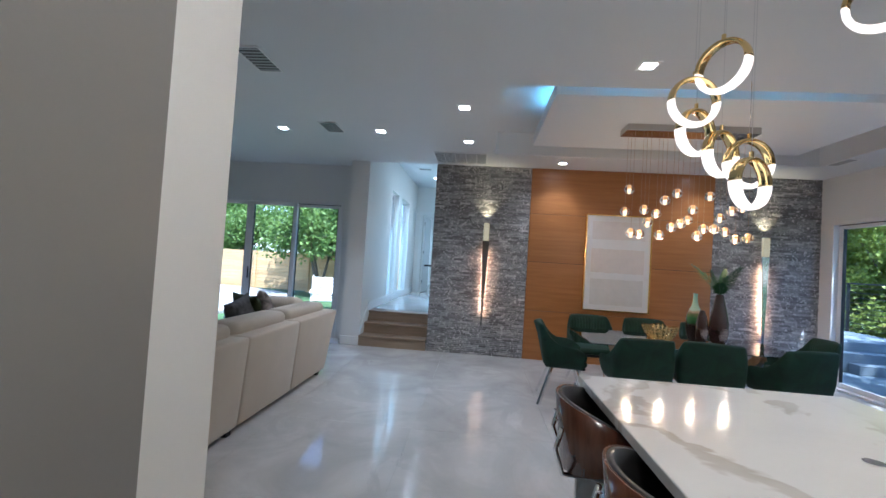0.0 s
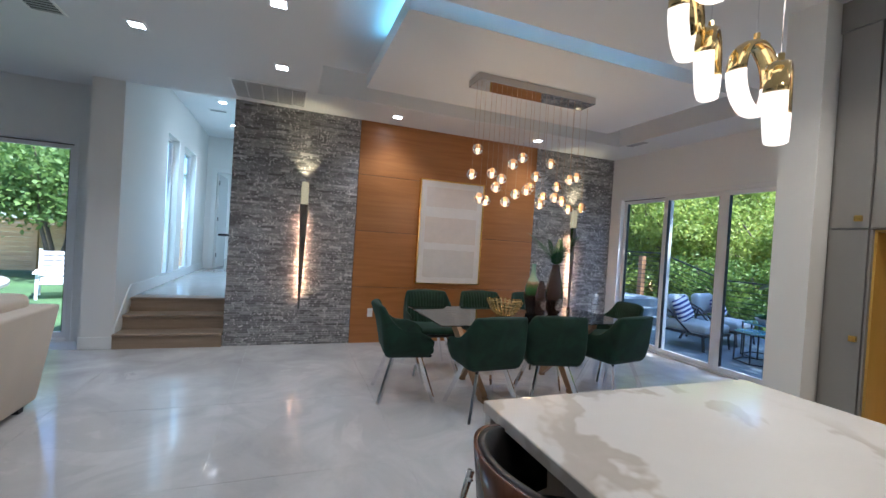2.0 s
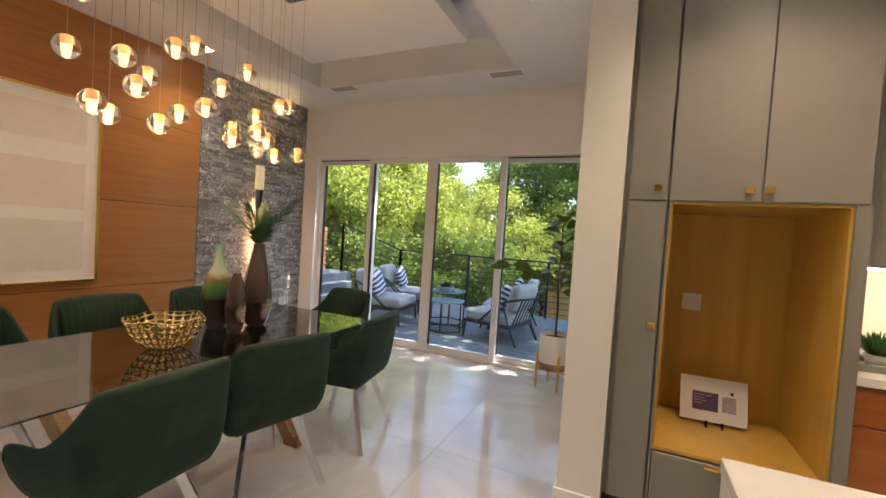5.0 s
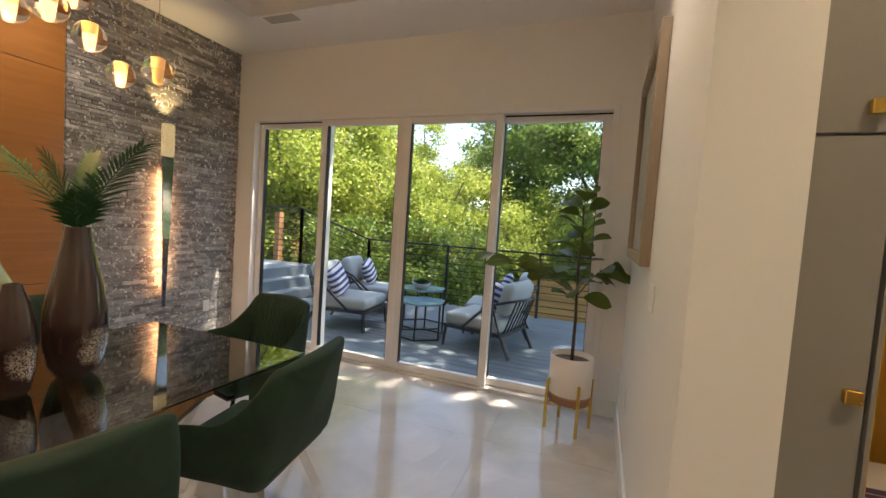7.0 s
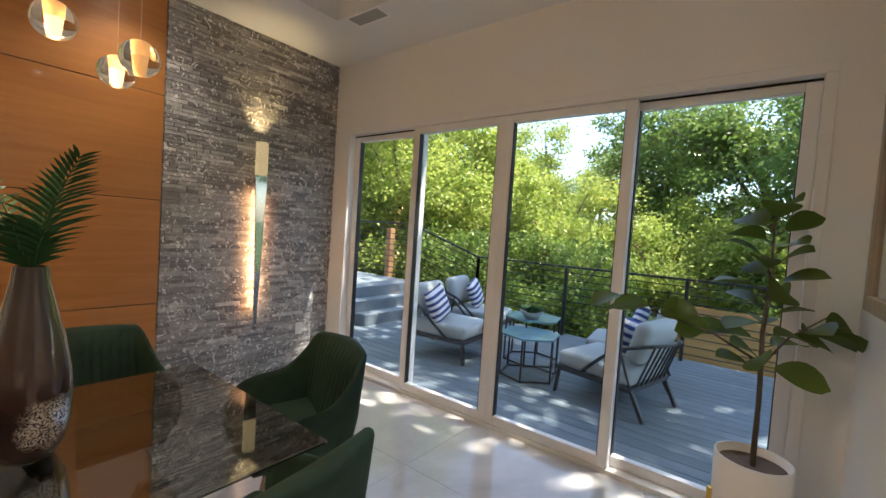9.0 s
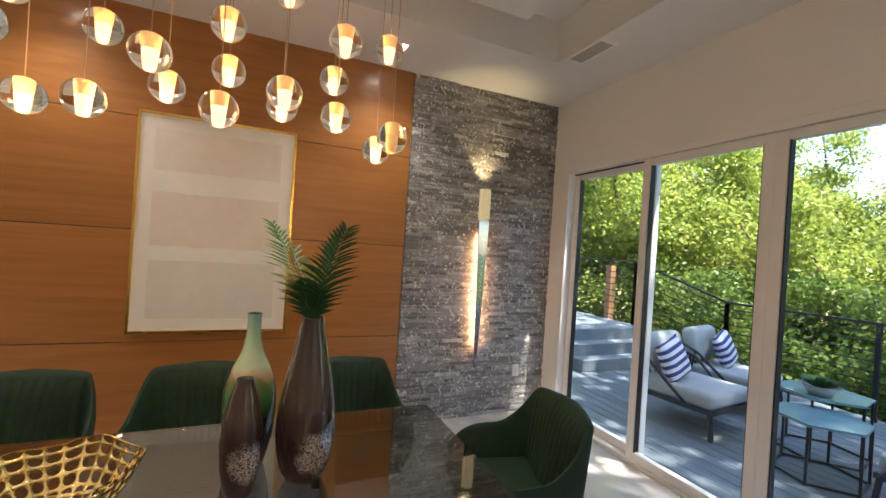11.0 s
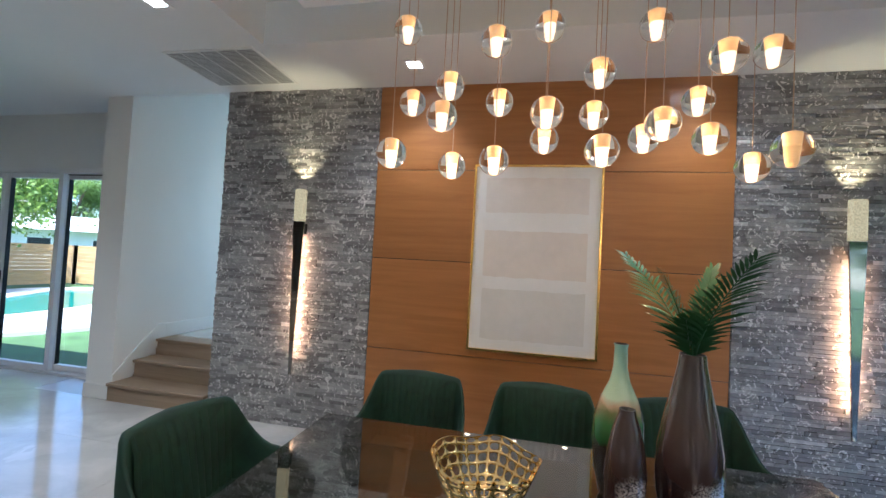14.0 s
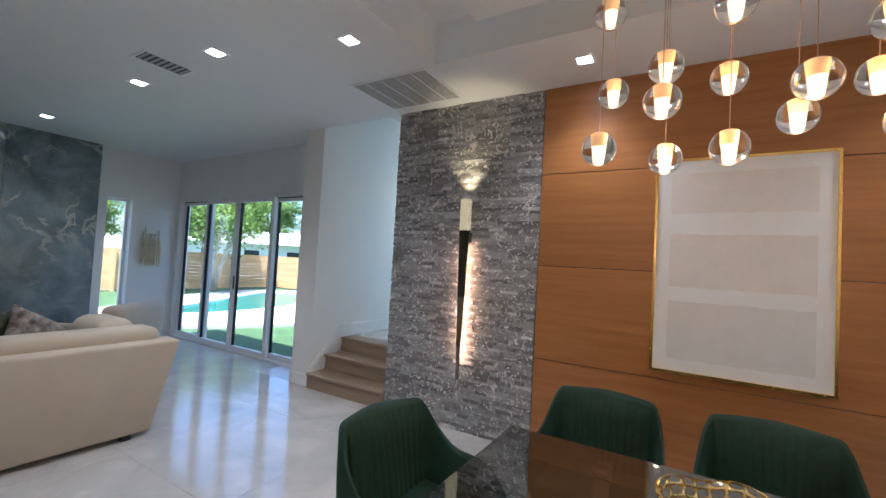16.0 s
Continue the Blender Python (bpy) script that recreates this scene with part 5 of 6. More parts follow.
part("stand_ring", bar((0.155 * math.sin(radians(25)), -0.155 * math.cos(radians(25)), 0.19), (-0.155 * math.sin(radians(25)), 0.155 * math.cos(radians(25)), 0.19), 0.018, 0.012), GOLD, fig)
stem = [(0, 0, 0.49), (0.01, 0.0, 0.8), (0.0, 0.012, 1.1), (0.02, 0.0, 1.35), (0.03, 0.01, 1.6)]
part("trunk", tube(stem, 0.012, 8, r_end=0.006), BARK, fig, smooth=True)
rg = random.Random(8)


def fig_leaf(base, direction, L, w):
    bm = bm_new()
    d = Vector(direction).normalized()
    s = d.cross(Vector((0, 0, 1))).normalized()
    u = s.cross(d)
    tw = rg.uniform(-1.0, 1.0)
    s2 = s * math.cos(tw) + u * math.sin(tw)
    u2 = s2.cross(d)
    rows = []
    for k in range(8):
        q = k / 7
        half = w * (0.08 + math.sin(math.pi * min(1, q * 0.95 + 0.02)) ** 0.75 * (0.72 + 0.4 * q))
        c = Vector(base) + d * (0.05 + L * q) - Vector((0, 0, 1)) * 0.25 * L * q * q
        if k == 7:
            half *= 0.15
        rows.append([bm.verts.new(c - s2 * half + u2 * half * 0.25), bm.verts.new(c), bm.verts.new(c + s2 * half + u2 * half * 0.25)])
    for a, b in zip(rows, rows[1:]):
        for k in range(2):
            bm.faces.new((a[k], a[k + 1], b[k + 1], b[k]))
    add_tube(bm, [base, Vector(base) + d * 0.055], 0.003, 5)
    return bm


for k in range(40):
    if k < 14:      # two low side branches
        sg = -1 if k % 2 else 1
        a = radians(122 if sg > 0 else -50) + rg.uniform(-0.2, 0.2)
        u = 0.10 + (0.50 if sg > 0 else 0.16) * (k // 2) / 6
        base = (u * math.cos(a), u * math.sin(a), 1.05 + 0.24 * u + 0.05 * rg.random())
        dirn = (math.cos(a + rg.uniform(-1, 1)), math.sin(a + rg.uniform(-1, 1)), rg.uniform(-0.2, 0.3))
    else:
        z = 0.92 + 0.70 * (k - 14) / 25
        a = k * 2.4
        base = (0.02, 0.006, z)
        dirn = (math.cos(a), math.sin(a), rg.uniform(-0.1, 0.5) + 0.45 * (k - 14) / 25)
    fl = part("leaf", fig_leaf(base, dirn, rg.uniform(0.13, 0.19), rg.uniform(0.056, 0.075)), FIG, fig, smooth=True)
for a, ln in ((122, 0.60), (-50, 0.28)):
    c, s = math.cos(radians(a)), math.sin(radians(a))
    part("branch", tube([(0, 0, 0.96), (0.4 * ln * c, 0.4 * ln * s, 1.09), (ln * c, ln * s, 1.19)], 0.006, 6, r_end=0.003), BARK, fig)

# ---- living room ----


def cushion(x0, y0, z0, x1, y1, z1, r=0.06):
    bm = box(x0, y0, z0, x1, y1, z1, r, 4)
    cx, cy, cz = (x0 + x1) / 2, (y0 + y1) / 2, (z0 + z1) / 2
    for v in bm.verts:
        fx, fy, fz = (v.co.x - cx) / (x1 - x0) * 2, (v.co.y - cy) / (y1 - y0) * 2, (v.co.z - cz) / (z1 - z0) * 2
        v.co.z += 0.02 * (1 - fx * fx) * (1 - fy * fy) * (1 if fz > 0 else 0)
    return bm


sofa = thing("sofa", "long cream linen sectional sofa with loose cushions", "sofa")
secs = ((4.225, 5.24), (3.29, 4.22), (2.35, 3.285), (1.40, 2.345))
for k, (y0, y1) in enumerate(secs):
    bm = box(-2.70, y0, 0.06, -1.925, y1, 0.40, 0.02, 2)
    part("base", bm, CREAM, sofa)
    bm = box(-1.92, y0, 0.04, -1.68, y1, 0.76, 0.025, 3)
    for v in bm.verts:
        v.co.x += 0.08 * (v.co.z - 0.4)
        if k == 0 and v.co.y > y1 - 0.06:
            v.co.y += 0.22 * (v.co.z - 0.40)
    part("backrest", bm, CREAM, sofa, "upholstered back section", True)
    part("seat_cushion", cushion(-2.72, y0 + 0.01, 0.40, -1.93, y1 - 0.01, 0.54), CREAM, sofa, "", True)
    bm = cushion(-2.14, y0 + 0.006, 0.54, -1.84, y1 - 0.006, 0.855, 0.08)
    for v in bm.verts:
        v.co.x += 0.22 * (v.co.z - 0.55)
    part("back_cushion", bm, CREAM, sofa, "plump loose back cushion", True)
for y in (1.5, 3.2, 5.0):
    for x in (-2.6, -1.76):
        part("foot", box(x - 0.03, y - 0.03, 0, x + 0.03, y + 0.03, 0.062), BLACK, sofa, "black foot")


def make_armchair(label, m):
    c = thing("armchair", label, "armchair", m, "cream armchairs")
    part("base", box(-0.46, -0.42, 0.08, 0.46, 0.45, 0.38, 0.04, 3), CREAM, c, "", True)
    part("seat_cushion", cushion(-0.34, -0.22, 0.38, 0.34, 0.46, 0.52), CREAM, c, "", True)
    bm = box(-0.46, -0.46, 0.381, 0.46, -0.22, 0.82, 0.09, 4)
    part("backrest", bm, CREAM, c, "rounded upholstered back", True)
    for sx in (-1, 1):
        part("arm", box(min(sx * 0.34, sx * 0.46), -0.22, 0.381, max(sx * 0.34, sx * 0.46), 0.42, 0.60, 0.05, 3), CREAM, c, "", True)
    for sx in (-0.4, 0.4):
        for sy in (-0.36, 0.36):
            part("foot", box(sx - 0.025, sy - 0.025, 0, sx + 0.025, sy + 0.025, 0.08), BLACK, c)
    return c


make_armchair("cream upholstered armchair with a rounded back", pose(-4.2, 5.72, 0, 0, 0, 125))
bm = cushion(-2.55, 4.84, 0.545, -1.98, 5.14, 0.90, 0.10)
part("back_cushion", bm, CREAM, sofa, "plump loose end cushion", True)
part("arm", box(-2.70, 5.11, 0.402, -1.93, 5.25, 0.66, 0.04, 3), CREAM, sofa, "low upholstered arm", True)
PILLOW_DARK = paint("dark_patterned_fabric", (0.06, 0.055, 0.05), 0.9, vary=0.7, scale=14, fine=200, relief=0.3)
PILLOW_TAN = paint("marbled_fabric", (0.20, 0.17, 0.15), 0.9, vary=0.75, scale=16, fine=200, relief=0.3)
PILLOW_GREEN = paint("olive_velvet", (0.03, 0.04, 0.012), 0.9, vary=0.3, fine=200, relief=0.3)


def pillow_mesh(w, h, d):
    bm = bm_new()
    n = 10
    for side in (1, -1):
        grid = []
        for i in range(n + 1):
            row = []
            for j in range(n + 1):
                u, v = i / n * 2 - 1, j / n * 2 - 1
                f = max(0.0, (1 - u ** 4) * (1 - v ** 4)) ** 0.6
                pin = 1 - 0.07 * (1 - abs(u) ** 2) * abs(v) ** 3 - 0.07 * (1 - abs(v) ** 2) * abs(u) ** 3
                row.append(bm.verts.new((u * w / 2 * pin, side * d / 2 * f, v * h / 2 * pin + h / 2)))
            grid.append(row)
        for a, b in zip(grid, grid[1:]):
            for k in range(n):
                bm.faces.new((a[k], a[k + 1], b[k + 1], b[k]))
    bmesh.ops.remove_doubles(bm, verts=bm.verts, dist=0.0005)
    return bm


def pillow(label, m, material, w=0.48, h=0.46, d=0.16):
    p = thing("throw_pillow", label, "pillow", m)
    part("cover", pillow_mesh(w, h, d), material, p, smooth=True)
    return p


pillow("dark olive velvet throw pillow on the sofa", pose(-2.30, 4.55, 0.55, -22, 0, 150), PILLOW_GREEN)
pillow("dark patterned throw pillow on the sofa", pose(-2.08, 4.50, 0.60, -24, 30, 110), PILLOW_TAN, 0.5, 0.42)
pillow("grey and white patterned throw pillow", pose(-2.20, 4.25, 0.56, -20, -10, 95), PILLOW_DARK, 0.5, 0.42)
pillow("olive throw pillow lying on the sofa", pose(-2.2, 3.1, 0.56, -25, 0, 90), PILLOW_GREEN, 0.5, 0.42)
st = thing("side_table", "round glass-topped side table", "side table", pose(-2.95, 5.42, 0))
part("top", lathe([(0, 0.55), (0.25, 0.55), (0.252, 0.556), (0.25, 0.562), (0, 0.562)], 32), BLACK, st, "dark glass top")
for k in range(3):
    a = radians(120 * k + 20)
    part("leg", tube([(0.2 * math.cos(a), 0.2 * math.sin(a), 0), (0.14 * math.cos(a), 0.14 * math.sin(a), 0.55)], 0.009, 8), GOLD, st)
tp = thing("potted_succulent", "small green plant in a grey bowl", "plant", pose(-2.93, 5.42, 0.562))
part("bowl", lathe([(0, 0), (0.05, 0), (0.08, 0.06), (0.075, 0.06), (0.04, 0.02), (0, 0.02)], 20), CABINET, tp, smooth=True)
bm = bm_new()
tuft(bm, (0, 0, 0.05), 160, 0.10, 0.09, 0.01, 9)
part("foliage", bm, HERB, tp)

mw = tagged(solid("marble_cladding", box(-5.818, 0.9, 0, -5.80, 6.10, H), GROUT), "dark grey veined marble slab fireplace wall", "marble cladding", kind="structure")
for i in range(5):
    for j in range(3):
        y0, z0 = 6.098 - 1.04 * (i + 1), 1.0166 * j
        part("marble_slab", box(-5.80, y0 + 0.002, z0 + 0.002, -5.786, y0 + 1.038, z0 + 1.0146, 0.001), DARK_MARBLE, mw)
wa = thing("wall_sculpture", "cluster of brushed metal rods as wall art", "wall art", pose(-5.805, 6.86, 1.20))
rg = random.Random(4)
for k in range(20):
    y = -0.14 + 0.28 * k / 19
    z0, L = rg.uniform(0.0, 0.16), rg.uniform(0.34, 0.52)
    part("rod", tube([(0.025 + 0.02 * rg.random(), y, z0), (0.02 + 0.02 * rg.random(), y + rg.uniform(-0.01, 0.01), z0 + L)], 0.008, 6), paint("aged_brass", (0.55, 0.44, 0.28), 0.4, 0.6) if k == 0 else bpy.data.materials["aged_brass"], wa)
for k in range(9):
    y, z = rg.uniform(-0.13, 0.02), 0.08 + 0.055 * k
    part("cross_rod", tube([(0.05, y, z), (0.05, y + rg.uniform(0.08, 0.15), z + rg.uniform(-0.02, 0.02))], 0.008, 6), bpy.data.materials["aged_brass"], wa)
part("mount", box(0.0, -0.13, 0.34, 0.02, 0.13, 0.37), bpy.data.materials["aged_brass"], wa)

# ---- outside ----
setting("ground", box(-250, -250, -1.6, 250, 250, -1.2), GRASS, "mown grass running to the horizon", "ground")
setting("lawn_north", box(-60, 7.46, -1.19, XD + 0.2, 60, -0.3), GRASS, "mown lawn of the pool garden", "lawn")
setting("lawn_west", box(-60, -60, -1.19, -6.12, 7.455, -0.3), GRASS, "mown lawn beside the house", "lawn")

# deck
deck = tagged(solid("deck", box(XD + 0.2, -1.0, -1.2, 9.0, 12.0, -0.09), BLACK), "weathered blue-grey timber deck", "deck", kind="structure")
x = XD + 0.205
while x < 8.98:
    part("deck_board", box(x, -1.0, -0.085, x + 0.136, 12.0, -0.05, 0.004), DECK, deck)
    x += 0.142
LAND = paint("grey_blue_composite", (0.16, 0.195, 0.225), 0.7, vary=0.12, scale=2)
ds = thing("deck_steps", "grey-blue deck steps up to a landing", "steps")
part("step", box(6.75, 7.90, -0.05, 8.1, 8.12, 0.12, 0.01), LAND, ds)
part("step", box(6.45, 8.12, -0.05, 8.25, 8.36, 0.29, 0.01), LAND, ds)
part("landing", box(5.66, 8.36, -0.05, 8.5, 12.0, 0.46, 0.01), LAND, ds)

RAILM = paint("dark_rail_metal", (0.03, 0.032, 0.035), 0.45, 0.5)
RUSTPOST = timber("cedar_post", (0.30, 0.14, 0.06), (0.42, 0.22, 0.10), "z", 1.0, 0.7)


def railing(name, a, b, z0a, z0b, n_posts, label, last_wood=False):
    r = thing(name, label, "railing")
    a, b = Vector(a), Vector(b)
    for k in range(n_posts + 1):
        p = a.lerp(b, k / n_posts)
        zz = z0a + (z0b - z0a) * k / n_posts
        part("post", box(p.x - 0.022, p.y - 0.022, zz, p.x + 0.022, p.y + 0.022, zz + 1.07), RAILM, r)
    for k in range(9):
        h = 0.10 + 0.111 * k
        part("cable_rail", bar((a.x, a.y, z0a + h), (b.x, b.y, z0b + h), 0.012, 0.012), RAILM, r)
    part("top_rail", bar((a.x, a.y, z0a + 1.08), (b.x, b.y, z0b + 1.08), 0.05, 0.03), RAILM, r)


railing("deck_railing", (8.85, 7.3), (8.85, -0.9), -0.05, -0.05, 5, "black horizontal-bar deck railing")
railing("stair_railing", (8.45, 8.6), (8.85, 7.3), 0.46, -0.05, 1, "black sloping stair railing")
railing("landing_railing", (5.8, 11.9), (8.45, 11.9), 0.46, 0.46, 2, "black horizontal-bar landing railing")
railing("landing_railing", (8.45, 11.9), (8.45, 8.6), 0.46, 0.46, 2, "black horizontal-bar landing railing")
po = thing("cedar_post", "rough cedar post beside the landing rail", "post")
part("shaft", box(8.50, 9.2, -0.3, 8.62, 9.32, 1.45), RUSTPOST, po)
pc = thing("patio_column", "pale grey square patio column", "column")
part("shaft", box(5.72, 8.75, 0.44, 5.95, 8.98, 3.7, 0.005), paint("pale_stucco", (0.55, 0.58, 0.62), 0.8), pc)

OUT_FABRIC = paint("pale_grey_canvas", (0.33, 0.37, 0.38), 0.9, vary=0.06, fine=250, relief=0.3)
ALU = paint("charcoal_frame", (0.03, 0.034, 0.04), 0.45, 0.3)


def stripes(name):
    m, t, b = nt(name)
    v = coords(t, (1, 1, 1))
    w = t.nodes.new("ShaderNodeTexWave")
    w.wave_type, w.bands_direction = 'BANDS', 'Z'
    w.inputs["Scale"].default_value, w.inputs["Distortion"].default_value = 4.2, 0.3
    t.links.new(v, w.inputs[0])
    r = ramp(t, [(0.46, (0.66, 0.67, 0.70)), (0.54, (0.035, 0.055, 0.20))])
    t.links.new(w.outputs[0], r.inputs[0])
    t.links.new(r.outputs[0], b.inputs["Base Color"])
    b.inputs["Roughness"].default_value = 0.9
    return m


STRIPE = stripes("navy_stripe")


def make_lounge():
    """Outdoor lounge chair that faces +y."""
    c = thing("lounge_chair", "charcoal-framed outdoor lounge chair with pale grey cushions", "chair", pose(0, 0, 0), "lounge chairs on the deck")
    part("seat_cushion", cushion(-0.36, -0.34, 0.27, 0.36, 0.40, 0.42, 0.05), OUT_FABRIC, c, "thick pale grey seat cushion", True)
    bm = cushion(-0.32, -0.08, 0.42, 0.32, 0.08, 0.80, 0.07)
    bmesh.ops.transform(bm, matrix=pose(0, -0.19, 0.06, 15), verts=bm.verts)
    part("back_cushion", bm, OUT_FABRIC, c, "pale grey back cushion", True)
    for b in ((-0.37, 0.36, 0.23, 0.37, 0.40, 0.27), (-0.37, -0.36, 0.23, 0.37, -0.32, 0.27), (-0.37, -0.32, 0.23, -0.33, 0.36, 0.27), (0.33, -0.32, 0.23, 0.37, 0.36, 0.27)):
        part("seat_rail", box(*b), ALU, c)
    for sx in (-1, 1):
        part("leg", bar((sx * 0.35, 0.37, 0.26), (sx * 0.36, 0.40, 0), 0.035, 0.03), ALU, c)
        part("leg", bar((sx * 0.33, -0.33, 0.26), (sx * 0.33, -0.46, 0), 0.035, 0.03), ALU, c)
        part("arm", tube([(sx * 0.35, 0.15, 0.26), (sx * 0.39, -0.02, 0.42), (sx * 0.40, -0.20, 0.58), (sx * 0.34, -0.40, 0.64), (sx * 0.16, -0.52, 0.66), (0, -0.54, 0.665)], 0.016, 8), ALU, c, "curved charcoal arm and back rail", True)
        part("arm_brace", tube([(sx * 0.33, -0.33, 0.25), (sx * 0.395, -0.24, 0.585)], 0.012, 8), ALU, c)
    for k in range(7):
        u = -0.24 + 0.08 * k
        part("back_slat", tube([(u * 1.15, -0.35, 0.26), (u * 1.1, -0.50 + 0.3 * u * u, 0.655)], 0.009, 6), ALU, c)
    return c


lounge = make_lounge()
lounge_places = ((6.72, 6.28, 186), (7.72, 6.5, 192), (6.76, 4.32, -13), (7.62, 4.42, 8))
for k, (x, y, rz) in enumerate(lounge_places):
    m = pose(x, y, -0.05, 0, 0, rz)
    if k == 0:
        lounge.matrix_basis = m
    else:
        copy_thing(lounge, m)
for (x, y, rz), dx in zip(lounge_places, (0.12, -0.1, -0.1, 0.1)):
    pillow("navy and white striped outdoor pillow", pose(x, y, -0.05, 0, 0, rz) @ pose(dx, -0.03, 0.42, 20, 14, 8), STRIPE, 0.44, 0.42, 0.15)

TABLE_TOP = paint("blue_grey_gloss", (0.16, 0.30, 0.36), 0.12, vary=0.15, scale=6)


def hex_table(x, y, h, r, label):
    t = thing("hexagonal_table", label, "side table", pose(x, y, -0.05, 0, 0, 12), "nesting tables on the deck")
    pts = [(r * math.cos(radians(60 * k)), r * math.sin(radians(60 * k))) for k in range(6)]
    bm = bm_new()
    lo = [bm.verts.new((px, py, h - 0.02)) for px, py in pts]
    hi = [bm.verts.new((px, py, h)) for px, py in pts]
    bm.faces.new(hi)
    bm.faces.new(lo[::-1])
    for k in range(6):
        bm.faces.new((lo[k], lo[(k + 1) % 6], hi[(k + 1) % 6], hi[k]))
    part("top", bm, TABLE_TOP, t, "glossy blue-grey top")
    for k in range(6):
        px, py = pts[k]
        qx, qy = pts[(k + 1) % 6]
        part("leg", bar((px * 0.95, py * 0.95, 0), (px * 0.95, py * 0.95, h - 0.02), 0.018, 0.018), ALU, t)
        part("foot_rail", bar((px * 0.95, py * 0.95, 0.012), (qx * 0.95, qy * 0.95, 0.012), 0.016, 0.016), ALU, t)


hex_table(6.72, 5.20, 0.46, 0.33, "low hexagonal metal table with a blue-grey top")
hex_table(7.25, 5.42, 0.54, 0.35, "taller hexagonal metal table with a blue-grey top")
ob = thing("succulent_bowl", "grey bowl of green succulents on the taller table", "plant", pose(7.1, 5.38, 0.49))
part("bowl", lathe([(0, 0), (0.07, 0), (0.14, 0.09), (0.13, 0.09), (0.06, 0.03), (0, 0.03)], 24), paint("grey_ceramic", (0.35, 0.38, 0.38), 0.5), ob, smooth=True)
bm = bm_new()
tuft(bm, (0, 0, 0.06), 300, 0.14, 0.10, 0.012, 17)
part("foliage", bm, HERB, ob)

# ---- trees ----
LEAF_A = leafy("maple_leaf", (0.14, 0.22, 0.03), (0.45, 0.50, 0.12), True, 0.5, 0.5)
LEAF_B = leafy("oak_leaf", (0.07, 0.13, 0.03), (0.21, 0.30, 0.075), True, 0.5, 0.45)
LEAF_C = leafy("shrub_leaf", (0.06, 0.125, 0.025), (0.23, 0.31, 0.06), True, 0.5, 0.4)


def leaf_mesh(name, clumps, per, size, spread, seed):
    rs = np.random.RandomState(seed)
    n = len(clumps) * per
    c = np.repeat(np.array(clumps), per, axis=0)
    sp = np.repeat(rs.uniform(0.6, 1.25, len(clumps)) * spread, per)
    c = c + rs.normal(0, 1, (n, 3)) * sp[:, None] * np.array([1, 1, 0.62])
    nrm = rs.normal(0, 1, (n, 3)) + np.array([0, 0, 0.7])
    nrm /= np.linalg.norm(nrm, axis=1)[:, None]
    t = np.cross(nrm, rs.normal(0, 1, (n, 3)))
    t /= np.linalg.norm(t, axis=1)[:, None]
    b = np.cross(nrm, t)
    s = (size * rs.uniform(0.6, 1.3, n))[:, None]
    droop = nrm * s * 0.18
    v = np.stack([c - t * s, c + b * s * 0.62 + droop, c + t * s, c - b * s * 0.62 + droop], axis=1).reshape(-1, 3)
    me = bpy.data.meshes.new(name)
    me.vertices.add(4 * n)
    me.vertices.foreach_set("co", v.ravel())
    me.loops.add(4 * n)
    me.loops.foreach_set("vertex_index", np.arange(4 * n))
    me.polygons.add(n)
    me.polygons.foreach_set("loop_start", np.arange(0, 4 * n, 4))
    me.update(calc_edges=True)
    return me


def make_tree(label, h, crown_r, trunk_h, n_limbs, clumps_per, per, size, material, seed, trunk_r=0.14, stems=1, spread=0.42):
    rg = random.Random(seed)
    t = thing("tree", label, "tree", pose(0, 0, 0))
    bm = bm_new()
    clumps = []
    for s in range(stems):
        a0 = 6.283 * s / stems + rg.random()
        lean = 0.0 if stems == 1 else 0.28
        top = Vector((lean * trunk_h * math.cos(a0), lean * trunk_h * math.sin(a0), trunk_h))
        add_tube(bm, [(0.1 * math.cos(a0) * (stems > 1), 0.1 * math.sin(a0) * (stems > 1), 0), top * 0.5 + Vector((rg.uniform(-0.12, 0.12), rg.uniform(-0.12, 0.12), 0)), top], trunk_r, 9, r_end=trunk_r * 0.7)
        for k in range(n_limbs):
            a = a0 + 6.283 * k / n_limbs + rg.uniform(-0.5, 0.5)
            rr = crown_r * rg.uniform(0.45, 1.0)
            hz = trunk_h + (h - trunk_h) * rg.uniform(0.15, 0.95)
            tip = top + Vector((rr * math.cos(a), rr * math.sin(a), hz - trunk_h))
            mid = top.lerp(tip, 0.5) + Vector((rg.uniform(-0.3, 0.3), rg.uniform(-0.3, 0.3), 0.12 * (h - trunk_h)))
            add_tube(bm, [top - Vector((0, 0, 0.1)), mid, tip], trunk_r * 0.45, 6, r_end=0.02)
            for _ in range(clumps_per):
                q = rg.uniform(0.35, 1.08)
                p = (top.lerp(mid, q * 2) if q < 0.5 else mid.lerp(tip, q * 2 - 1)) + Vector((rg.gauss(0, 0.38), rg.gauss(0, 0.38), rg.gauss(0, 0.34))) * (crown_r / 2.6)
                clumps.append(tuple(p))
    part("trunk", bm, BARK, t, smooth=True)
    me = leaf_mesh("crown", clumps, per, size, spread * crown_r / 2.6, seed)
    me.materials.append(material)
    cr = new("crown", me)
    cr.parent = t
    return t


broad = make_tree("broad bright green maple tree", 8.0, 3.3, 1.8, 14, 8, 400, 0.058, LEAF_A, 21, 0.14, 1, 0.30)
oak = make_tree("dark green spreading live oak tree", 9.5, 3.8, 2.6, 14, 9, 250, 0.070, LEAF_B, 22, 0.2, 1, 0.26)
shrub = make_tree("leafy green garden shrub", 2.9, 1.9, 0.3, 10, 8, 270, 0.046, LEAF_C, 23, 0.05, 1, 0.34)
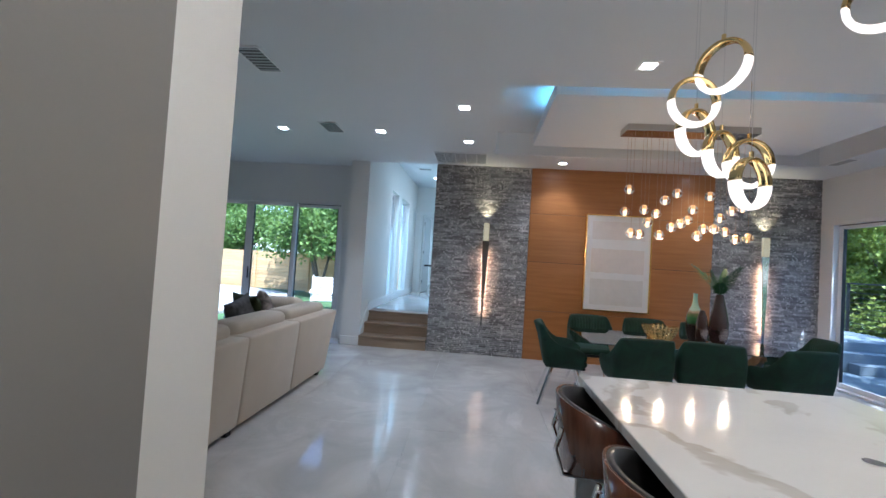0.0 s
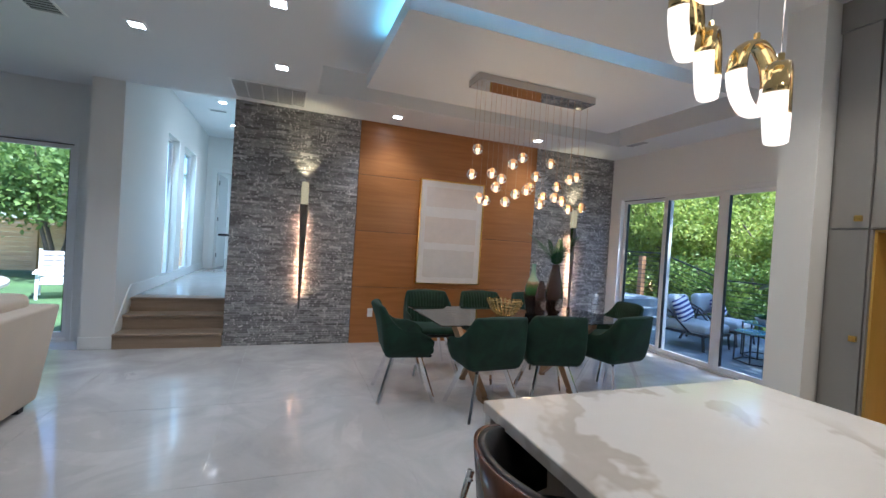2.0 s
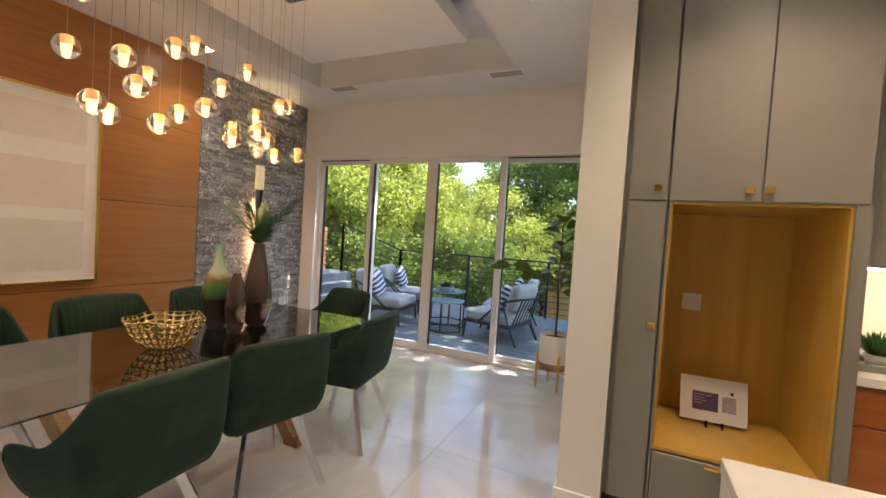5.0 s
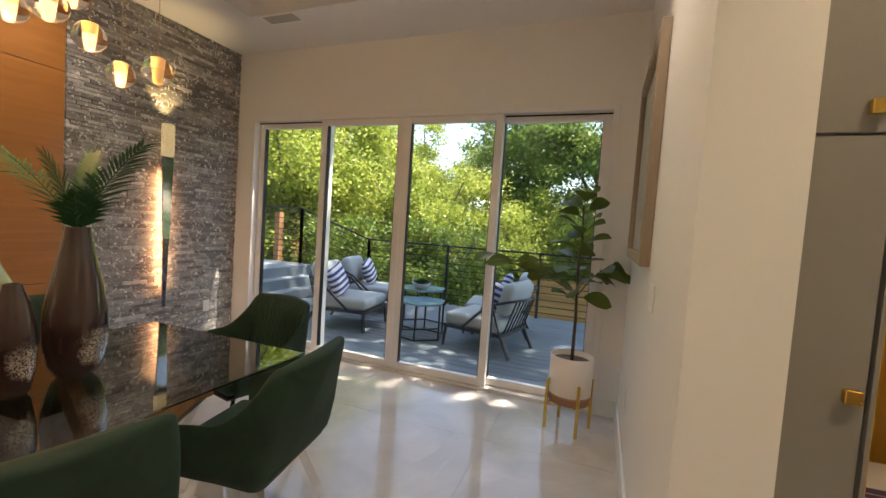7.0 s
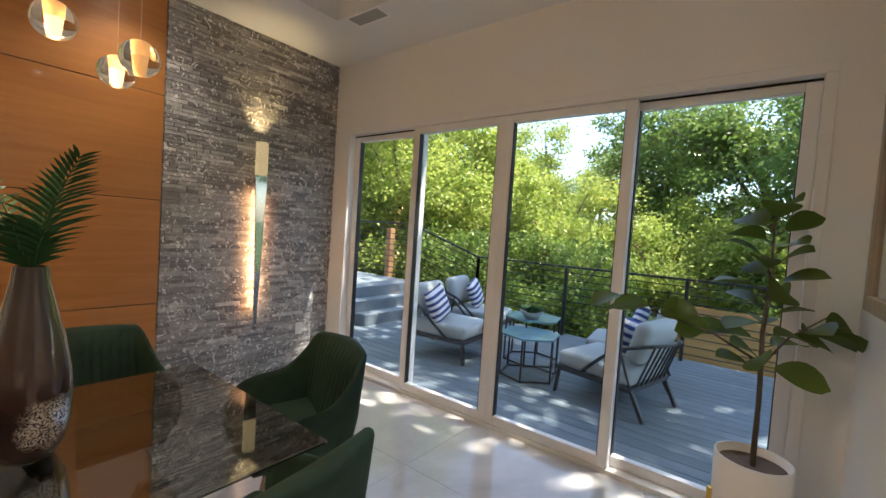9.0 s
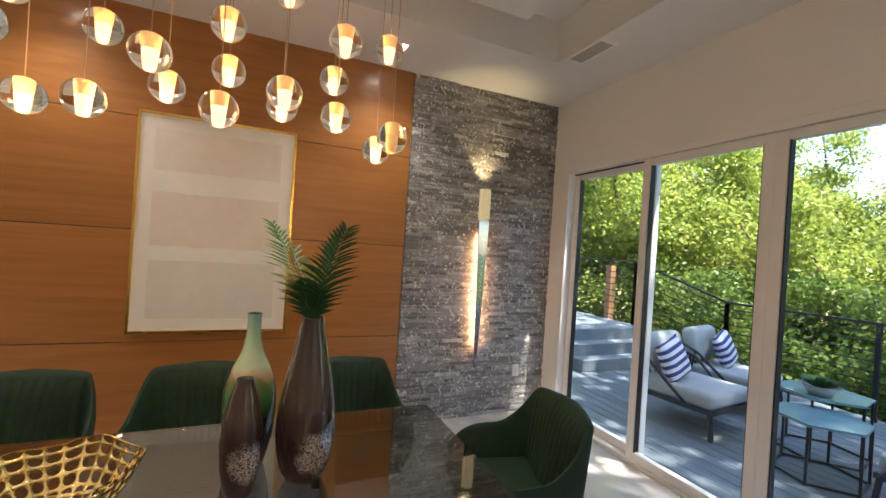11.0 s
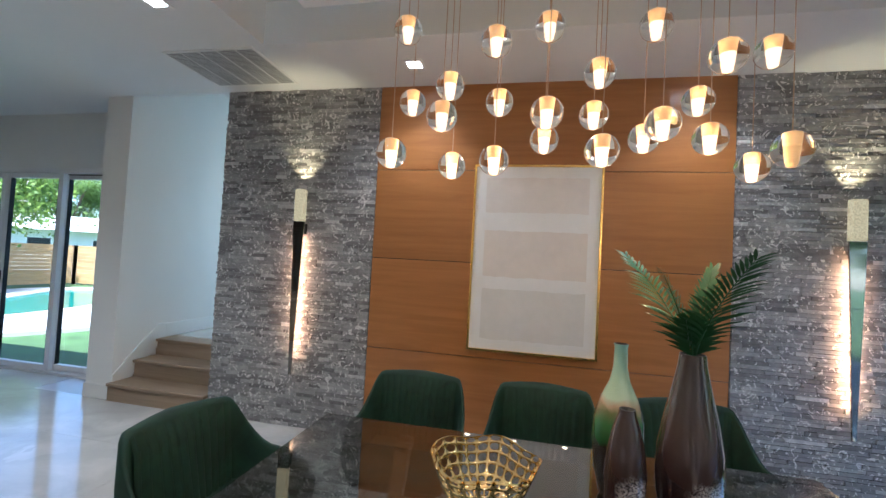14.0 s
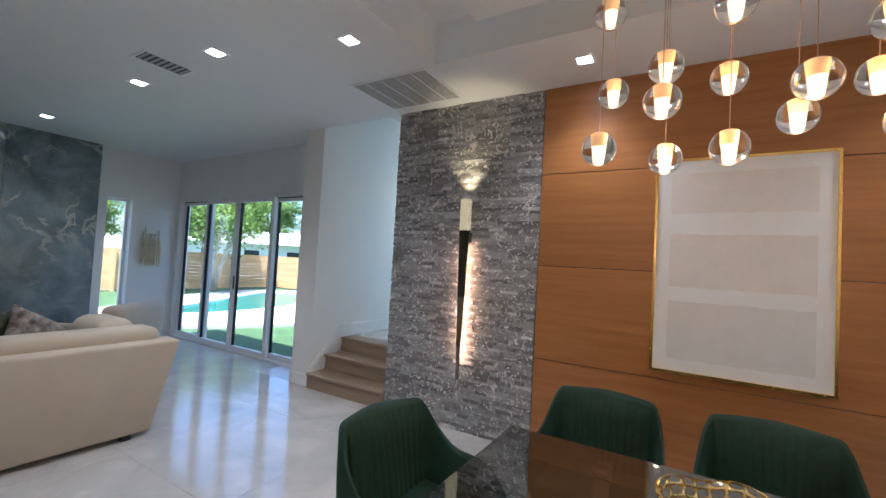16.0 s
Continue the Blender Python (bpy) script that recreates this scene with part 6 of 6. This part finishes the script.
multi = make_tree("small multi-stemmed dark green tree", 4.6, 2.0, 1.7, 6, 6, 90, 0.09, LEAF_B, 24, 0.07, 3, 0.5)
tall_shrub = make_tree("tall light green leafy shrub", 4.4, 2.3, 0.5, 12, 8, 350, 0.050, LEAF_A, 25, 0.07, 1, 0.33)


def plant_all(proto, spots):
    for k, (x, y, rz) in enumerate(spots):
        m = pose(x, y, -1.25 if x > 5 else -0.32, 0, 0, rz)
        if k == 0:
            proto.matrix_basis = m
        else:
            copy_thing(proto, m)


plant_all(broad, ((12.0, 12.0, 0), (11.2, 15.4, 80), (15.4, 12.6, 160), (16.0, 15.4, 200), (10.8, 18.0, 300), (21.5, 11.0, 120), (24.5, 14.5, 30), (-38.0, 24.0, 100), (-9.0, 24.0, 150), (-26.0, 12.0, 20)))
plant_all(oak, ((18.0, 2.6, 0), (16.0, -2.6, 130), (20.5, 6.3, 250), (15.5, -7.5, 70), (34.0, 22.0, 40), (-14.5, 25.0, 30), (-3.0, 25.0, 190), (-22.5, 4.0, 90), (-33.0, 29.0, 300), (-32.0, 20.0, 10)))
plant_all(shrub, ((10.8, 7.8, 0), (11.8, 7.0, 90), (14.6, 1.0, 180), (11.4, 9.6, 270), (10.0, 13.4, 45), (15.2, 3.0, 130), (12.8, 7.2, 20)))
plant_all(tall_shrub, ((15.0, 5.2, 0), (16.4, 0.6, 100), (13.8, 8.6, 200), (16.6, 3.6, 300), (12.0, 12.0, 60), (17.6, 7.0, 10), (17.8, 9.6, 230)))
# stands out of view; added to block and dapple the sun on the deck
high_shade = make_tree("unseen very tall live oak added to shade the deck", 20.0, 5.0, 10.0, 16, 9, 95, 0.14, LEAF_B, 27, 0.26, 1, 0.46)
plant_all(high_shade, ((10.0, 0.0, 0),))
plant_all(multi, ((-6.6, 17.0, 0), (-7.0, 20.2, 200), (-12.2, 20.8, 60)))

PALE_BARK = paint("pale_smooth_bark", (0.50, 0.45, 0.39), 0.8, vary=0.25, scale=5, relief=0.4)
myrtle = make_tree("pale-barked multi-stemmed tree by the pool fence", 6.6, 2.7, 2.3, 6, 6, 110, 0.085, LEAF_C, 28, 0.12, 3, 0.5)
for ch in myrtle.children:
    if ch.name.startswith("trunk"):
        ch.data.materials[0] = PALE_BARK
plant_all(myrtle, ((-16.5, 14.2, 40),))


# fences
def fence(name, a, b, n, z0, rows, label, material):
    f = thing(name, label, "fence")
    a, b = Vector((*a, 0)), Vector((*b, 0))
    d = (b - a) / n
    side = Vector((-d.y, d.x, 0)).normalized()
    for k in range(n + 1):
        p = a + d * k
        part("post", box(p.x - 0.05, p.y - 0.05, z0, p.x + 0.05, p.y + 0.05, z0 + rows * 0.152 + 0.05), material, f)
    for k in range(n):
        for r in range(rows):
            p, q = a + d * k + side * 0.06, a + d * (k + 1) + side * 0.06
            part("board", bar((p.x, p.y, z0 + 0.12 + 0.152 * r), (q.x, q.y, z0 + 0.12 + 0.152 * r), 0.022, 0.145, (0, 0, 1)), material, f)


fence("cedar_fence", (-17.5, 18.2), (5.0, 18.2), 9, -0.3, 11, "pale cedar horizontal-board garden fence", CEDAR)
fence("cedar_fence", (-17.5, -4.0), (-17.5, 18.2), 9, -0.3, 11, "pale cedar horizontal-board garden fence", CEDAR)
fence("low_fence", (13.2, -6.0), (13.2, 4.75), 4, -1.25, 9, "orange-brown cedar board fence below the deck", timber("red_cedar_fence", (0.36, 0.17, 0.06), (0.50, 0.27, 0.11), "y", 0.6, 0.7))

# pool
CONC = paint("pale_concrete", (0.34, 0.325, 0.30), 0.8, vary=0.06, scale=1.5, fine=60, relief=0.2)


def pool_ring(r, wide=1.35, cx=-11.7, cy=12.9):
    """Bean-shaped outline, long side at 122 degrees to the x axis."""
    pts, tilt = [], radians(122)
    for k in range(64):
        a = 2 * math.pi * k / 64
        u, v = (4.0 + r) * math.cos(a), (wide + r) * math.sin(a)
        v += 0.05 * u * u - 0.3
        pts.append((cx + u * math.cos(tilt) - v * math.sin(tilt), cy + u * math.sin(tilt) + v * math.cos(tilt)))
    return pts


def slab(pts, z0, z1, hole=None):
    bm = bm_new()
    a = [bm.verts.new((x, y, z0)) for x, y in pts]
    b = [bm.verts.new((x, y, z1)) for x, y in pts]
    n = len(pts)
    if hole is None:
        bm.faces.new(b)
        bm.faces.new(a[::-1])
    else:
        c = [bm.verts.new((x, y, z1)) for x, y in hole]
        d = [bm.verts.new((x, y, z0)) for x, y in hole]
        for k in range(n):
            bm.faces.new((b[k], b[(k + 1) % n], c[(k + 1) % n], c[k]))
            bm.faces.new((c[k], c[(k + 1) % n], d[(k + 1) % n], d[k]))
    for k in range(n):
        bm.faces.new((a[k], a[(k + 1) % n], b[(k + 1) % n], b[k]))
    return bm


pool = thing("swimming_pool", "kidney-shaped swimming pool with turquoise water", "pool")
part("surround", slab(pool_ring(1.6, 2.6, -10.7, 13.2), -0.299, -0.22, pool_ring(0.32)), CONC, pool, "pale concrete pool surround")
part("coping", slab(pool_ring(0.32), -0.299, -0.20, pool_ring(0.0)), paint("coping_stone", (0.52, 0.51, 0.48), 0.7), pool, "white coping")
m, t, b = nt("pool_water")
b.inputs["Base Color"].default_value = (0.02, 0.17, 0.14, 1)
b.inputs["Roughness"].default_value = 0.06
bump(t, b, noise_tex(t, coords(t, kind="World"), 2.5, 3), 0.25, 0.05)
part("water", slab(pool_ring(0.0), -0.298, -0.25), m, pool, "rippled turquoise water")

# white slatted garden chair
gc = thing("garden_chair", "white slatted wooden garden chair on the grass", "chair", pose(-4.7, 12.8, -0.3, 0, 0, 200))
WHITEW = paint("white_wood", (0.78, 0.77, 0.74), 0.6, vary=0.04)
for k in range(6):
    part("back_slat", box(-0.30, -0.32 - 0.03 * k, 0.34 + 0.115 * k, 0.30, -0.295 - 0.03 * k, 0.43 + 0.115 * k), WHITEW, gc)
for k in range(4):
    part("seat_slat", box(-0.30, -0.25 + 0.15 * k, 0.32, 0.30, -0.12 + 0.15 * k, 0.345), WHITEW, gc)
for sx in (-1, 1):
    part("side", box(sx * 0.33 - 0.025, -0.5, 0.0, sx * 0.33 + 0.025, -0.42, 1.05), WHITEW, gc)
    part("front_leg", box(sx * 0.33 - 0.025, 0.28, 0.0, sx * 0.33 + 0.025, 0.36, 0.55), WHITEW, gc)
    part("arm", box(sx * 0.34 - 0.06, -0.5, 0.55, sx * 0.34 + 0.06, 0.40, 0.58), WHITEW, gc)
    part("seat_rail", box(sx * 0.31 - 0.015, -0.45, 0.26, sx * 0.31 + 0.015, 0.32, 0.32), WHITEW, gc)

# neighbour's house beyond the fence
hs = thing("neighbour_house", "low white neighbouring house with a pale metal roof", "house", pose(-27, 24.5, -0.3, 0, 0, 35))
part("wall", box(-5, -3, 0, 5, 3, 2.6), paint("white_siding", (0.7, 0.7, 0.68), 0.7), hs)
bm = bm_new()
v = [bm.verts.new(c) for c in ((-5.5, -3.6, 2.5), (5.5, -3.6, 2.5), (5.5, 3.6, 2.5), (-5.5, 3.6, 2.5), (-5.5, 0, 3.5), (5.5, 0, 3.5))]
for f in ((0, 1, 5, 4), (2, 3, 4, 5), (0, 4, 3), (1, 2, 5), (0, 3, 2, 1)):
    bm.faces.new([v[k] for k in f])
part("roof", bm, paint("pale_metal_roof", (0.66, 0.66, 0.65), 0.5), hs, "pale metal gable roof")
for xw in (-3, 0, 3):
    w = part("window", box(xw - 0.6, -3.06, 1.0, xw + 0.6, -3.0, 2.1), DOOR_FRAME, hs)
    part("pane", box(xw - 0.52, -3.07, 1.08, xw + 0.52, -3.061, 2.02), BLACK, w)
# utility pole and lines
up = thing("utility_pole", "grey wooden utility pole with sagging wires", "utility pole", pose(27, 1.5, -1.2))
part("pole", lathe([(0, 0), (0.15, 0), (0.11, 8.5), (0, 8.5)], 12), BARK, up, smooth=True)
part("crossarm", box(-0.05, -1.1, 7.6, 0.05, 1.1, 7.75), BARK, up)
for k, dz in enumerate((7.8, 7.3, 6.8, 6.0)):
    part("wire", tube([(0, 30 * (q / 12) - 4, dz - 0.9 * math.sin(math.pi * q / 12)) for q in range(13)], 0.014, 4), BLACK, up)

# ---- floor tiles ----
tile_mesh = mesh_of(box(0, 0, -0.0026, 1, 1, 0, 0), "floor_tile")
tile_mesh.materials.append(FLOOR_TILE)
TX, TY, GAP = 1.2, 1.2, 0.0024
y_start = 3.70 - 6 * TY
x = 3.24 - 8 * TX
while x < 5.44:
    y = y_start
    while y < 7.45:
        x0, x1, y0, y1 = max(x, -6.0), min(x + TX, 5.24), max(y, -3.2), min(y + TY, 7.25)
        if y0 >= 6.8 and x0 > -2.0:
            y += TY
            continue
        if x1 - x0 > 0.02 and y1 - y0 > 0.02:
            if x1 > -2.0 and y1 > YS:
                y1 = YS + 0.01
            piece("floor_tile", tile_mesh, floor, Matrix.Translation((x0 + GAP / 2, y0 + GAP / 2, 0)) @ Matrix.Diagonal((x1 - x0 - GAP, y1 - y0 - GAP, 1, 1)))
        y += TY
    x += TX
